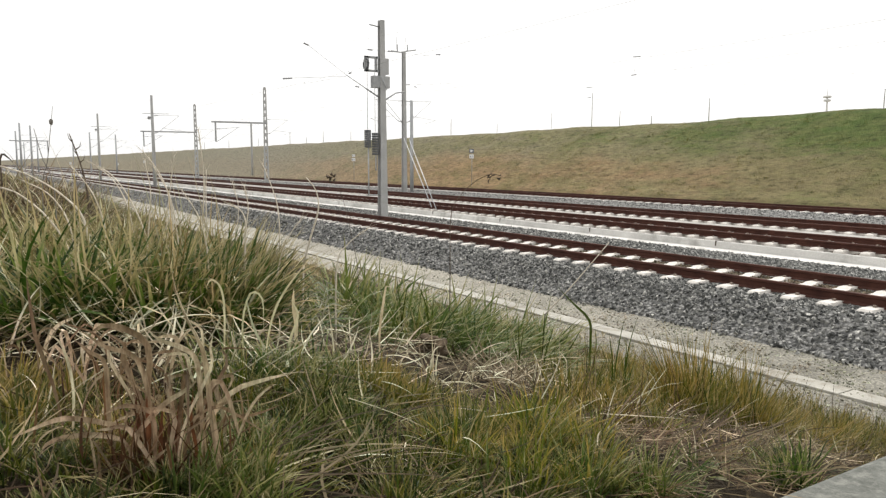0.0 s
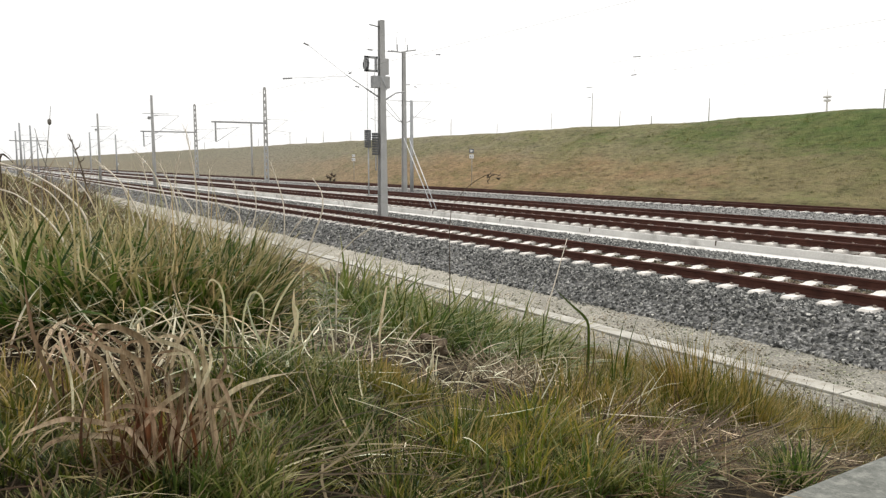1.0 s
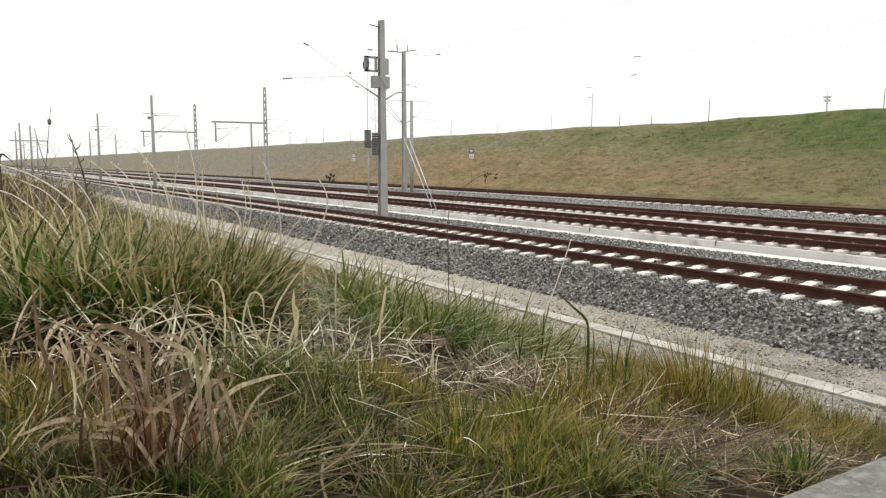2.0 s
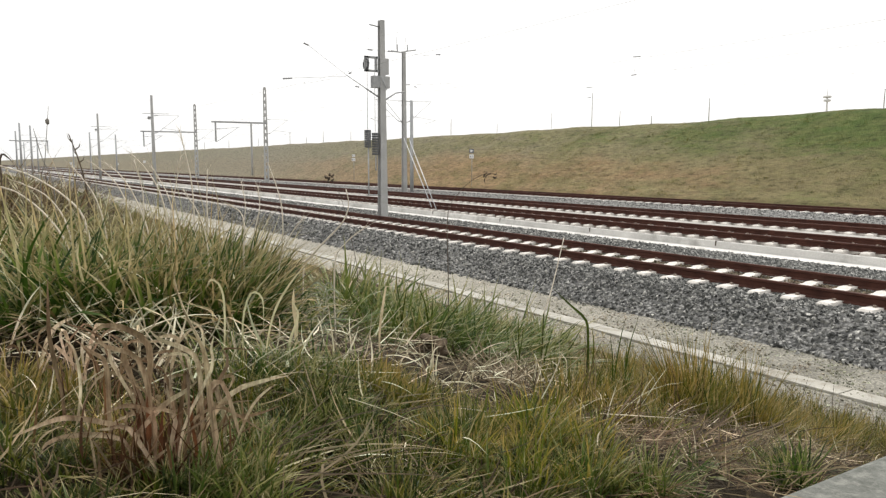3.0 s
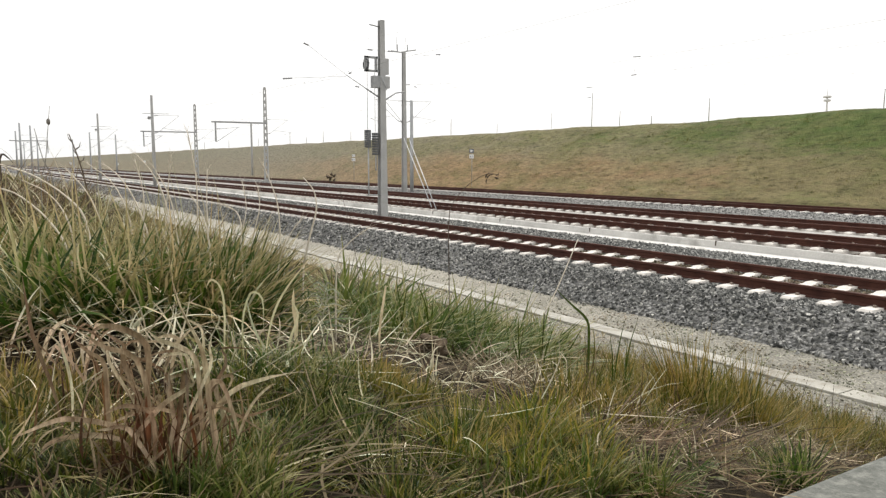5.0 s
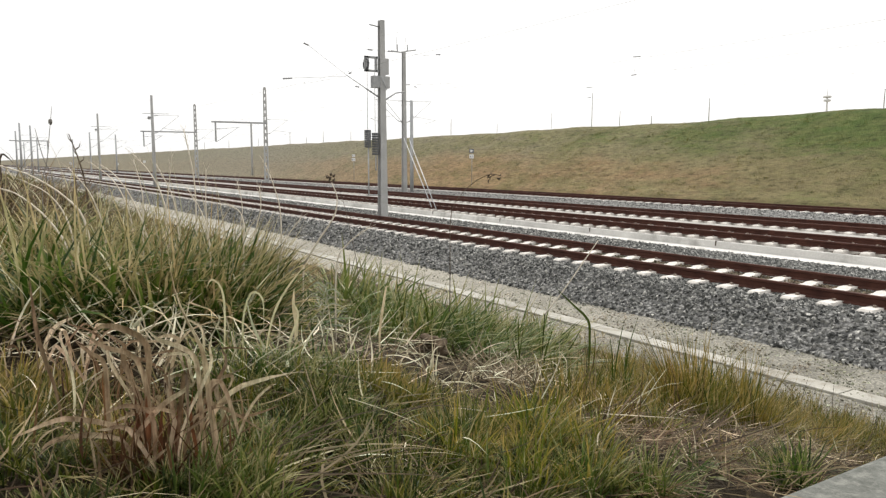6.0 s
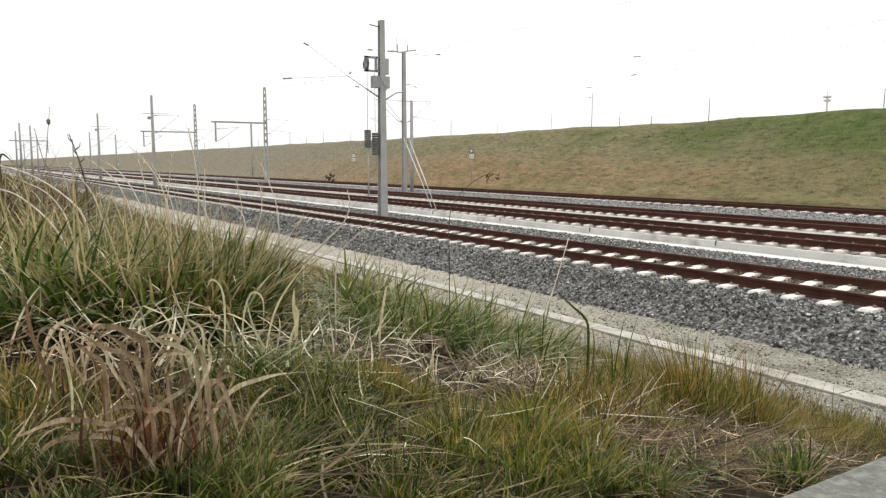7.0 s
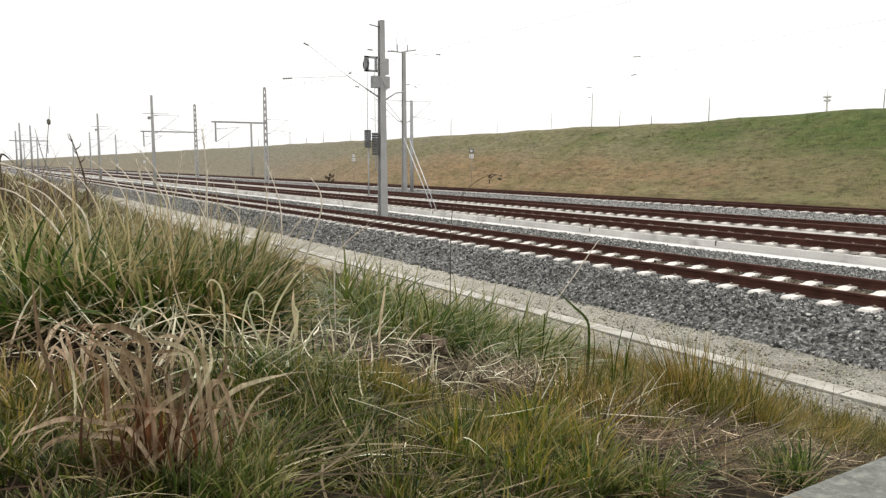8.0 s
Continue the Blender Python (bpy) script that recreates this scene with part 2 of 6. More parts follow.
def ground_material():
    """Matted turf: dead thatch and soil on the near bank, olive and tawny grass on the far slope."""
    m, nt, b = nodes_of("matted_turf", 0.95, 0, 0.1)
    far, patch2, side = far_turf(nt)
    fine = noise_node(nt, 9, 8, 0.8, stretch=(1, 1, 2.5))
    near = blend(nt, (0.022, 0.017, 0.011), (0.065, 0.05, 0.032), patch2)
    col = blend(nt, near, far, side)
    col = blend(nt, col, ramp_node(nt, [(0.25, (0.45, 0.45, 0.42)), (0.75, (1.5, 1.45, 1.4))], fine), 0.8, "MULTIPLY")
    nt.links.new(col, b.inputs["Base Color"])
    bump(nt, b, fine, 0.8, 0.12)
    return m


def slope_blade_material():
    m, nt, b = nodes_of("slope_turf_blade", 0.9, 0, 0.1)
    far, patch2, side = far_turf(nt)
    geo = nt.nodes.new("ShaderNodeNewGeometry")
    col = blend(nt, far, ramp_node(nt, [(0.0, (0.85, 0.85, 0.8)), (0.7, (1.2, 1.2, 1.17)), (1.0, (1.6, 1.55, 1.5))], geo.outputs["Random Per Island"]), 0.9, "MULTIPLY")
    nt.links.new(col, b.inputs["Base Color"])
    tr = nt.nodes.new("ShaderNodeBsdfTranslucent")
    nt.links.new(col, tr.inputs["Color"])
    mix = nt.nodes.new("ShaderNodeMixShader")
    mix.inputs[0].default_value = 0.5
    nt.links.new(b.outputs[0], mix.inputs[1])
    nt.links.new(tr.outputs[0], mix.inputs[2])
    nt.links.new(mix.outputs[0], nt.nodes["Material Output"].inputs["Surface"])
    return m


TURF_M = ground_material()
GREEN_M = leafy("green_blade", [(0.0, (0.016, 0.034, 0.005)), (0.5, (0.064, 0.094, 0.011)), (0.8, (0.135, 0.152, 0.026)), (0.94, (0.22, 0.22, 0.08)), (1.0, (0.52, 0.45, 0.27))], tip=(0.40, 0.32, 0.17))
FRESH_M = leafy("fresh_green_blade", [(0.0, (0.042, 0.078, 0.015)), (0.5, (0.11, 0.16, 0.036)), (0.82, (0.225, 0.25, 0.085)), (0.93, (0.35, 0.32, 0.16)), (1.0, (0.56, 0.50, 0.34))], tip=(0.36, 0.34, 0.19))
LUSH_M = leafy("lush_green_blade", [(0.0, (0.020, 0.048, 0.007)), (0.45, (0.062, 0.118, 0.018)), (0.74, (0.145, 0.20, 0.045)), (0.9, (0.30, 0.29, 0.11)), (1.0, (0.52, 0.45, 0.28))], tip=(0.50, 0.40, 0.24))
OCHRE_M = leafy("ochre_blade", [(0.0, (0.045, 0.066, 0.012)), (0.35, (0.145, 0.145, 0.028)), (0.7, (0.28, 0.215, 0.048)), (0.9, (0.42, 0.325, 0.115)), (1.0, (0.52, 0.44, 0.27))], tip=(0.34, 0.25, 0.10))
YELLOW_M = leafy("yellow_green_blade", [(0.0, (0.07, 0.10, 0.010)), (0.45, (0.19, 0.20, 0.022)), (0.8, (0.33, 0.27, 0.045)), (1.0, (0.50, 0.38, 0.12))], tip=(0.46, 0.32, 0.11))
OLIVE_M = leafy("olive_blade", [(0.0, (0.03, 0.055, 0.007)), (0.45, (0.118, 0.135, 0.017)), (0.82, (0.235, 0.195, 0.036)), (1.0, (0.50, 0.43, 0.26))], tip=(0.32, 0.26, 0.10))
STRAW_M = leafy("straw_blade", [(0.0, (0.21, 0.16, 0.10)), (0.5, (0.42, 0.35, 0.25)), (1.0, (0.78, 0.72, 0.60))], 0.7, 0.2)
BLEACHED_M = leafy("bleached_blade", [(0.0, (0.22, 0.185, 0.14)), (0.5, (0.50, 0.455, 0.37)), (1.0, (0.84, 0.81, 0.73))], 0.7, 0.15)
THATCH_M = leafy("thatch_blade", [(0.0, (0.035, 0.024, 0.016)), (0.55, (0.105, 0.078, 0.053)), (0.88, (0.26, 0.21, 0.15)), (1.0, (0.66, 0.59, 0.47))], 0.8, 0.1)
BROWN_M = leafy("rotting_leaf", [(0.0, (0.03, 0.018, 0.012)), (0.5, (0.095, 0.06, 0.038)), (0.85, (0.19, 0.135, 0.09)), (1.0, (0.40, 0.32, 0.23))], 0.85, 0.1)
WEATHERED_M = leafy("weathered_straw", [(0.0, (0.05, 0.035, 0.024)), (0.45, (0.155, 0.118, 0.083)), (0.8, (0.32, 0.265, 0.20)), (1.0, (0.66, 0.60, 0.50))], 0.8, 0.1)
TAN_M = leafy("tan_blade", [(0.0, (0.15, 0.12, 0.05)), (0.45, (0.30, 0.245, 0.125)), (0.8, (0.49, 0.405, 0.25)), (1.0, (0.78, 0.69, 0.53))], 0.7, 0.3)
RUSSET_M = leafy("russet_leaf", [(0.0, (0.05, 0.022, 0.014)), (0.5, (0.12, 0.065, 0.038)), (0.85, (0.24, 0.15, 0.09)), (1.0, (0.58, 0.49, 0.38))], 0.7, 0.2)
REED_M = leafy("reed_leaf", [(0.0, (0.20, 0.14, 0.10)), (0.35, (0.33, 0.26, 0.20)), (0.75, (0.52, 0.455, 0.375)), (1.0, (0.76, 0.70, 0.61))], 0.65, 0.2, True)
SHEATH_M = leafy("reed_sheath", [(0.0, (0.13, 0.05, 0.03)), (0.5, (0.23, 0.105, 0.055)), (1.0, (0.34, 0.20, 0.10))], 0.6, 0.15, True)
SILVER_M = leafy("silver_leaf", [(0.0, (0.30, 0.35, 0.31)), (1.0, (0.48, 0.53, 0.48))], 0.6, 0.2, True)
SLOPE_M = slope_blade_material()


# ---------------------------------------------------------------- mesh tools
def link_mesh(name, bm, mat, parent=None, label=""):
    me = bpy.data.meshes.new(name)
    bm.normal_update()
    bm.to_mesh(me)
    bm.free()
    me.materials.append(mat)
    ob = new(name, me)
    if parent:
        ob.parent = parent
    if label:
        ob["label"] = label
    return ob


def part(name, bm, material, parent, label=""):
    return link_mesh(name, bm, material, parent, label)


def box(bm, x0, x1, y0, y1, z0, z1, bevel=0.0):
    r = bmesh.ops.create_cube(bm, size=1.0)
    for v in r["verts"]:
        v.co = Vector(((x0 + x1) / 2 + v.co.x * (x1 - x0), (y0 + y1) / 2 + v.co.y * (y1 - y0), (z0 + z1) / 2 + v.co.z * (z1 - z0)))
    if bevel:
        es = list({e for v in r["verts"] for e in v.link_edges})
        bmesh.ops.bevel(bm, geom=es, offset=bevel, segments=2, affect="EDGES", profile=0.6)
    return bm


def tube(bm, points, radii, sides=8, cap=True):
    """A round bar along points; radii one for all or one for each."""
    pts = [Vector(p) for p in points]
    if not isinstance(radii, (list, tuple)):
        radii = [radii] * len(pts)
    rings = []
    for i, p in enumerate(pts):
        d = (pts[min(i + 1, len(pts) - 1)] - pts[max(i - 1, 0)]).normalized()
        a = d.cross(Vector((0, 0, 1)) if abs(d.z) < 0.9 else Vector((1, 0, 0))).normalized()
        c = d.cross(a)
        rings.append([bm.verts.new(p + (a * math.cos(t) + c * math.sin(t)) * radii[i]) for t in (2 * math.pi * k / sides for k in range(sides))])
    for r0, r1 in zip(rings, rings[1:]):
        for k in range(sides):
            f = bm.faces.new((r0[k], r0[(k + 1) % sides], r1[(k + 1) % sides], r1[k]))
            f.smooth = sides > 4
    if cap:
        bm.faces.new(rings[0][::-1])
        bm.faces.new(rings[-1])
    return bm


def extrude_profile(bm, profile, xs, close=True):
    """Sweep a (y, z) outline along x."""
    rings = [[bm.verts.new((x, y, z)) for y, z in profile] for x in xs]
    n = len(profile)
    for r0, r1 in zip(rings, rings[1:]):
        for k in range(n if close else n - 1):
            bm.faces.new((r0[k], r0[(k + 1) % n], r1[(k + 1) % n], r1[k]))
    if close:
        bm.faces.new(rings[0][::-1])
        bm.faces.new(rings[-1])
    bmesh.ops.recalc_face_normals(bm, faces=bm.faces)
    return bm


def array_mesh(name, verts, quads, mat, smooth=False, along=None):
    """A mesh straight from number arrays; along runs from root to tip."""
    me = bpy.data.meshes.new(name)
    verts, quads = np.asarray(verts, np.float32), np.asarray(quads, np.int32)
    k = quads.shape[1]
    me.vertices.add(len(verts))
    me.vertices.foreach_set("co", verts.ravel())
    me.loops.add(quads.size)
    me.loops.foreach_set("vertex_index", quads.ravel())
    me.polygons.add(len(quads))
    me.polygons.foreach_set("loop_start", np.arange(0, quads.size, k, dtype=np.int32))
    me.polygons.foreach_set("use_smooth", np.full(len(quads), smooth))
    me.update(calc_edges=True)
    if along is not None:
        uv = me.uv_layers.new(name="along")
        t = np.asarray(along, np.float32)[quads.ravel()]
        uv.data.foreach_set("uv", np.stack([t, t], -1).ravel())
    me.materials.append(mat)
    return me


def empty(name, m=None):
    ob = new(name)
    ob.empty_display_size = 0.3
    if m is not None:
        ob.matrix_world = m
    return ob


# ---------------------------------------------------------------- the lie of the land
def smooth(a, b, v):
    t = np.clip((v - a) / (b - a), 0, 1)
    return t * t * (3 - 2 * t)


BANK_Y = np.array([-80, -12, -3, 0, 1, 2, 3, 4, 5, 6, 6.8, 7.6, 8.0, 9.4, 10.0, 29.4, 31.2, 31.65, 32.7, 39.68, 40.66, 42.5, 62.0, 200, 1500, 4000])
BANK_Z = np.array([1.5, 1.55, 1.5, 1.38, 1.27, 1.02, 0.70, 0.36, 0.02, -0.30, -0.52, -0.62, -0.63, -0.56, -0.64, -0.64, -0.30, 0.25, 0.66, 4.48, 4.74, 4.77, 4.5, 2.6, 1.0, 0.0])


def lumps(x, y):
    return 0.05 * np.sin(1.7 * x + 0.6 * y) * np.sin(1.1 * y - 0.5 * x) + 0.03 * np.sin(4.1 * x + 2) * np.sin(3.7 * y + 1)


def land(x, y):
    x, y = np.asarray(x, float), np.asarray(y, float)
    z = np.interp(y, BANK_Y, BANK_Z)
    bank = smooth(7.2, 5.5, y)
    z = z + bank * lumps(x, y)
    z = z + 0.42 * smooth(-2.6, -7.0, x) * smooth(2.6, 0.6, y)
    far = smooth(31.6, 33.8, y)
    z = z + 0.185 * smooth(36.0, 40.3, y) * smooth(-37.0, -18.5, x) * smooth(74.0, 48.0, y)
    z = z + far * (0.03 * np.sin(0.11 * x + 0.4) + 0.035 * np.sin(0.31 * x + 0.23 * y) + 0.035 * np.sin(0.9 * x + 0.7 * y))
    return z


# ---------------------------------------------------------------- ground
def graded(a, b, n, power=1.0):
    return a + (b - a) * np.linspace(0, 1, n) ** power


gx = np.unique(np.concatenate([graded(-14, 3, 120), graded(-14, -60, 90), graded(-60, -420, 110), graded(-420, -4000, 20, 2), graded(3, 60, 25), graded(60, 4000, 14, 2)]))
gy = np.unique(np.concatenate([graded(-1, 8.2, 80), [8.6, 9.4, 10, 12, 20, 29.4, 30.7], graded(31.2, 42.5, 54), graded(42.5, 62, 8), graded(62, 4000, 16, 2), graded(-1, -60, 16), graded(-60, -4000, 8, 2)]))
GX, GY = np.meshgrid(gx, gy, indexing="ij")
gv = np.stack([GX, GY, land(GX, GY)], -1).reshape(-1, 3)
ii = np.arange(len(gx) * len(gy)).reshape(len(gx), len(gy))
gq = np.stack([ii[:-1, :-1], ii[1:, :-1], ii[1:, 1:], ii[:-1, 1:]], -1).reshape(-1, 4)
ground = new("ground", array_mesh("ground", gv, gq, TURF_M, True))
tagged(ground, "matted turf bank and far tawny green grass slope", "ground", kind="structure")

# shoulder of sandy grit between the bank and the ballast
X_FAR, X_NEAR = -700.0, 14.0
LONG = [X_FAR, -400, -250, -150, -100, -70, -50, -35, -25, -18, -12, -8, -4, 0, 5, X_NEAR]
sx = np.unique(np.concatenate([graded(-30, 3, 140), graded(-30, X_FAR, 60, 2), [8, X_NEAR]]))
sy = np.array([7.15, 7.3, 7.45, 7.6, 7.75, 7.9, 8.05, 8.14, 8.2, 8.32, 8.44, 8.5, 8.6, 8.75, 8.9, 9.05, 9.2, 9.35, 9.5, 9.75])
SX, SY = np.meshgrid(sx, sy, indexing="ij")
SZ = np.interp(SY, [7.15, 7.7, 8.12, 8.2, 8.44, 8.52, 9.2, 9.75], [-0.66, -0.575, -0.548, -0.60, -0.60, -0.542, -0.50, -0.47]) + 0.008 * np.sin(5 * SX + 3 * SY) * np.sin(4 * SY) + 0.004 * np.sin(11 * SX)
si = np.arange(SX.size).reshape(SX.shape)
sq = np.stack([si[:-1, :-1], si[1:, :-1], si[1:, 1:], si[:-1, 1:]], -1).reshape(-1, 4)
shoulder = new("shoulder_path", array_mesh("shoulder_path", np.stack([SX, SY, SZ], -1).reshape(-1, 3), sq, GRIT_M, True))
tagged(shoulder, "pale sandy grit shoulder beside the ballast", "path", kind="structure")

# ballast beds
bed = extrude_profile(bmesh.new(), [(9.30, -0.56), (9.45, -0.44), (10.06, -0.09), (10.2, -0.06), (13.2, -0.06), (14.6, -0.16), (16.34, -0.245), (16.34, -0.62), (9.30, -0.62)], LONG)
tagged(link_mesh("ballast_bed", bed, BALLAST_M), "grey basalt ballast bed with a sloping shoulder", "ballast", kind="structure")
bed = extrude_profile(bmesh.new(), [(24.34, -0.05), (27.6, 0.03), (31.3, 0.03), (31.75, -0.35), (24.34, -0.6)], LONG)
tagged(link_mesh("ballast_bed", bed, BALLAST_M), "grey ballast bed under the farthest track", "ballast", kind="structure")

# concrete slab of the two middle tracks, with its low side wall and pale ledge
slab = extrude_profile(bmesh.new(), [(16.31, -0.25), (16.33, -0.225), (16.82, -0.205), (16.84, -0.04), (16.855, -0.025), (16.92, -0.022), (16.94, -0.15), (19.05, -0.15), (19.07, 0.0), (21.38, -0.005), (21.40, -0.14), (23.50, -0.14), (23.52, 0.02), (24.28, 0.02), (24.30, -0.6), (16.31, -0.6)], LONG)
slab_bed = tagged(link_mesh("track_slab", slab, SLAB_M), "pale concrete track slab with a low side wall", "track slab", kind="structure")


walkway = extrude_profile(bmesh.new(), [(19.1, 0.0), (19.12, 0.012), (21.22, 0.008), (21.24, -0.01)], LONG)
tagged(link_mesh("slab_walkway", walkway, WALK_M), "stained grey concrete walkway between the slab tracks", "walkway", kind="structure")

# rusty dirt strips that also paint the troughs' shade, and joints in the side wall
for ya, yb in ((16.945, 19.045), (21.405, 23.495)):
    bm = extrude_profile(bmesh.new(), [(ya, -0.16), (ya, -0.055), (ya + 0.3, -0.05), (yb - 0.3, -0.05), (yb, -0.03), (yb, -0.16)], LONG)
    tagged(link_mesh("trough_fill", bm, DIRT_SHADE_M), "rust-brown dirt filling, dark as painted shade between the slab sleepers", "track bed", kind="structure")
for i in range(40):
    x = -3.2 - 4.816 * i
    part("wall_joint", box(bmesh.new(), x - 0.018, x + 0.018, 16.826, 16.87, -0.2, -0.02), DIRT_SHADE_M, slab_bed)


# ---------------------------------------------------------------- tracks
RAIL = [(-0.075, 0.0), (0.075, 0.0), (0.075, 0.012), (0.012, 0.035), (0.009, 0.12), (0.036, 0.132), (0.036, 0.165), (0.028, 0.172), (-0.028, 0.172), (-0.036, 0.165), (-0.036, 0.132), (-0.009, 0.12), (-0.012, 0.035), (-0.075, 0.012)]


def sleeper_mesh(length, seat):
    """Concrete sleeper with chamfered ends, raised rail seats and clips; its top is at z = 0."""
    bm = bmesh.new()
    h = length / 2
    prof = [(-h, -0.2), (h, -0.2), (h, -0.035), (h - 0.04, -0.005), (0.5, 0.0), (0.42, -0.03), (-0.42, -0.03), (-0.5, 0.0), (-h + 0.04, -0.005), (-h, -0.035)]
    rings = [[bm.verts.new((s * (0.098 if z > -0.02 else 0.112 if z > -0.1 else 0.15), y, z)) for y, z in prof] for s in (-1, 1)]
    n = len(prof)
    for k in range(n):
        bm.faces.new((rings[0][k], rings[0][(k + 1) % n], rings[1][(k + 1) % n], rings[1][k]))
    bm.faces.new(rings[0][::-1])
    bm.faces.new(rings[1])
    bmesh.ops.recalc_face_normals(bm, faces=bm.faces)
    for f in bm.faces:
        f.material_index = 0
    k0 = len(bm.faces)
    for s in (-seat, seat):
        for d in (-0.115, 0.115):
            box(bm, -0.022, 0.022, s + d - 0.02, s + d + 0.02, -0.01, 0.03)
    bm.faces.ensure_lookup_table()
    for f in bm.faces[k0:]:
        f.material_index = 1
    me = bpy.data.meshes.new("sleeper")
    bm.to_mesh(me)
    bm.free()
    me.materials.append(SLEEPER_M)
    me.materials.append(CLIP_M)
    return me


def build_track(name, axis, z, pitch, length, start, label):
    """A track along x: two rails, the nearest sleepers one by one, the far ones joined."""
    t = tagged(empty(name, pose(0, axis, z)), label, "railway track", "parallel railway tracks")
    for s in (-0.753, 0.753):
        bm = extrude_profile(bmesh.new(), [(y + s, h - 0.025) for y, h in RAIL], LONG)
        part("rail", bm, RUST, t)
    me = sleeper_mesh(length, 0.753)
    for i in range(240):
        ob = new("sleeper", me)
        ob.parent = t
        ob.location = (start - i * pitch, random.uniform(-0.012, 0.012), random.uniform(-0.004, 0.004))
        ob.rotation_euler = (0, 0, radians(random.uniform(-0.5, 0.5)))
    bm = bmesh.new()
    for i in range(240, 700):
        box(bm, start - i * pitch - 0.13, start - i * pitch + 0.13, -length / 2, length / 2, -0.2, 0)
    far = part("far_sleepers", bm, SLEEPER_M, t)
    far["kind"] = "stuff"
    return t


build_track("railway_track", 11.78, 0.0, 0.6, 2.3, 4.636, "rusty-railed track on concrete sleepers in grey ballast")
build_track("railway_track", 17.95, 0.058, 0.6, 2.12, 4.286, "rusty-railed track on white sleepers set in concrete slab")
build_track("railway_track", 22.42, 0.066, 0.6, 2.08, 4.397, "rusty-railed track on white sleepers set in concrete slab")
build_track("railway_track", 30.1, 0.065, 0.6, 2.4, 4.277, "rusty-railed track on ballast below the grass slope")

# kerb of flat concrete edging stones
kerb = tagged(empty("kerb", pose(0, 8.32, -0.56)), "flat pale concrete edging stones along the shoulder", "kerb", kind="structure")
bm = box(bmesh.new(), -0.495, 0.495, -0.16, 0.16, -0.2, 0.03, 0.012)
me_k = bpy.data.meshes.new("edging_stone")
bm.to_mesh(me_k)
bm.free()
me_k.materials.append(KERB_M)
for i in range(160):
    ob = new("edging_stone", me_k)
    ob.parent = kerb
    ob.location = (2.0 - i * 1.0, random.uniform(-0.006, 0.006), random.uniform(-0.003, 0.003))
    ob.rotation_euler = (radians(random.uniform(-0.6, 0.6)), radians(random.uniform(-0.15, 0.15)), radians(random.uniform(-0.15, 0.15)))
bm = bmesh.new()
box(bm, X_FAR, -158.6, -0.16, 0.16, -0.2, 0.03)
part("far_edging", bm, KERB_M, kerb)

# concrete block at the camera's side of the bank
bm = box(bmesh.new(), -1.35, 3.0, 1.2, 4.6, -0.4, 1.0, 0.02)
tagged(link_mesh("concrete_block", bm, BLOCK_M), "grey weathered concrete abutment block beside the grass", "concrete block")


# ---------------------------------------------------------------- masts and overhead line
def beam_pole(h, r0, r1, t=0.03):
    """Tapered rolled beam: two flanges across x, a web between."""
    bm = bmesh.new()
    rings = []
    for z, r in ((-0.3, r0), (h, r1)):
        w = t * 0.35
        q = [(r, -r), (r, r), (r - t, r), (r - t, w), (t - r, w), (t - r, r), (-r, r), (-r, -r), (t - r, -r), (t - r, -w), (r - t, -w), (r - t, -r)]
        rings.append([bm.verts.new((a, c, z)) for a, c in q])
    for i in range(12):
        bm.faces.new((rings[0][i], rings[0][(i + 1) % 12], rings[1][(i + 1) % 12], rings[1][i]))
    for k in (0, 1):
        v = rings[k]
        for idx in ((0, 1, 2, 3, 10, 11), (3, 4, 9, 10), (4, 5, 6, 7, 8, 9)):
            bm.faces.new([v[i] for i in (idx if k else reversed(idx))])
    bmesh.ops.recalc_face_normals(bm, faces=bm.faces[:])
    return bm


def mast(x, y, z0, top, r0, r1, mat, label, kind="round"):
    m = tagged(empty("catenary_mast", pose(x, y, z0)), label, "catenary mast", "catenary masts along the line")
    h = top - z0
    if kind == "beam":
        part("pole", beam_pole(h, r0 * 0.93, r1 * 0.95), mat, m)
        return m
    if kind == "battened":
        for side in (-1, 1):
            leg = tube(bmesh.new(), [(0, side * r0 * 0.9, -0.3), (0, side * r1 * 0.85, h)], [0.105, 0.07], 4)
            part("leg", leg, mat, m)
        n = 15
        for i in range(n):
            z = 0.1 + (h - 0.3) * i / (n - 1)
            w = r0 * 0.9 + (r1 - r0) * 0.9 * z / h
            part("batten_plate", box(bmesh.new(), -0.03, 0.03, -w, w, z, z + 0.34, 0.004), mat, m)
        return m
    bm = tube(bmesh.new(), [(0, 0, -0.3), (0, 0, h * 0.5), (0, 0, h - 0.03), (0, 0, h)], [r0, (r0 + r1) / 2, r1, r1 * 0.8], 16)
    part("pole", bm, mat, m)
    return m


def bar(name, m, a, c, r, mat=None, sides=6):
    return part(name, tube(bmesh.new(), [a, c], r, sides), mat or STEEL_M, m)


def insulator(m, a, c, r=0.05):
    a, c, r = Vector(a), Vector(c), 0.8 * r
    pts, rad = [], []
    for i in range(9):
        pts.append(a.lerp(c, i / 8))
        rad.append(r if i % 2 else r * 0.55)
    return part("insulator", tube(bmesh.new(), pts, rad, 8), GLAZE_M, m)


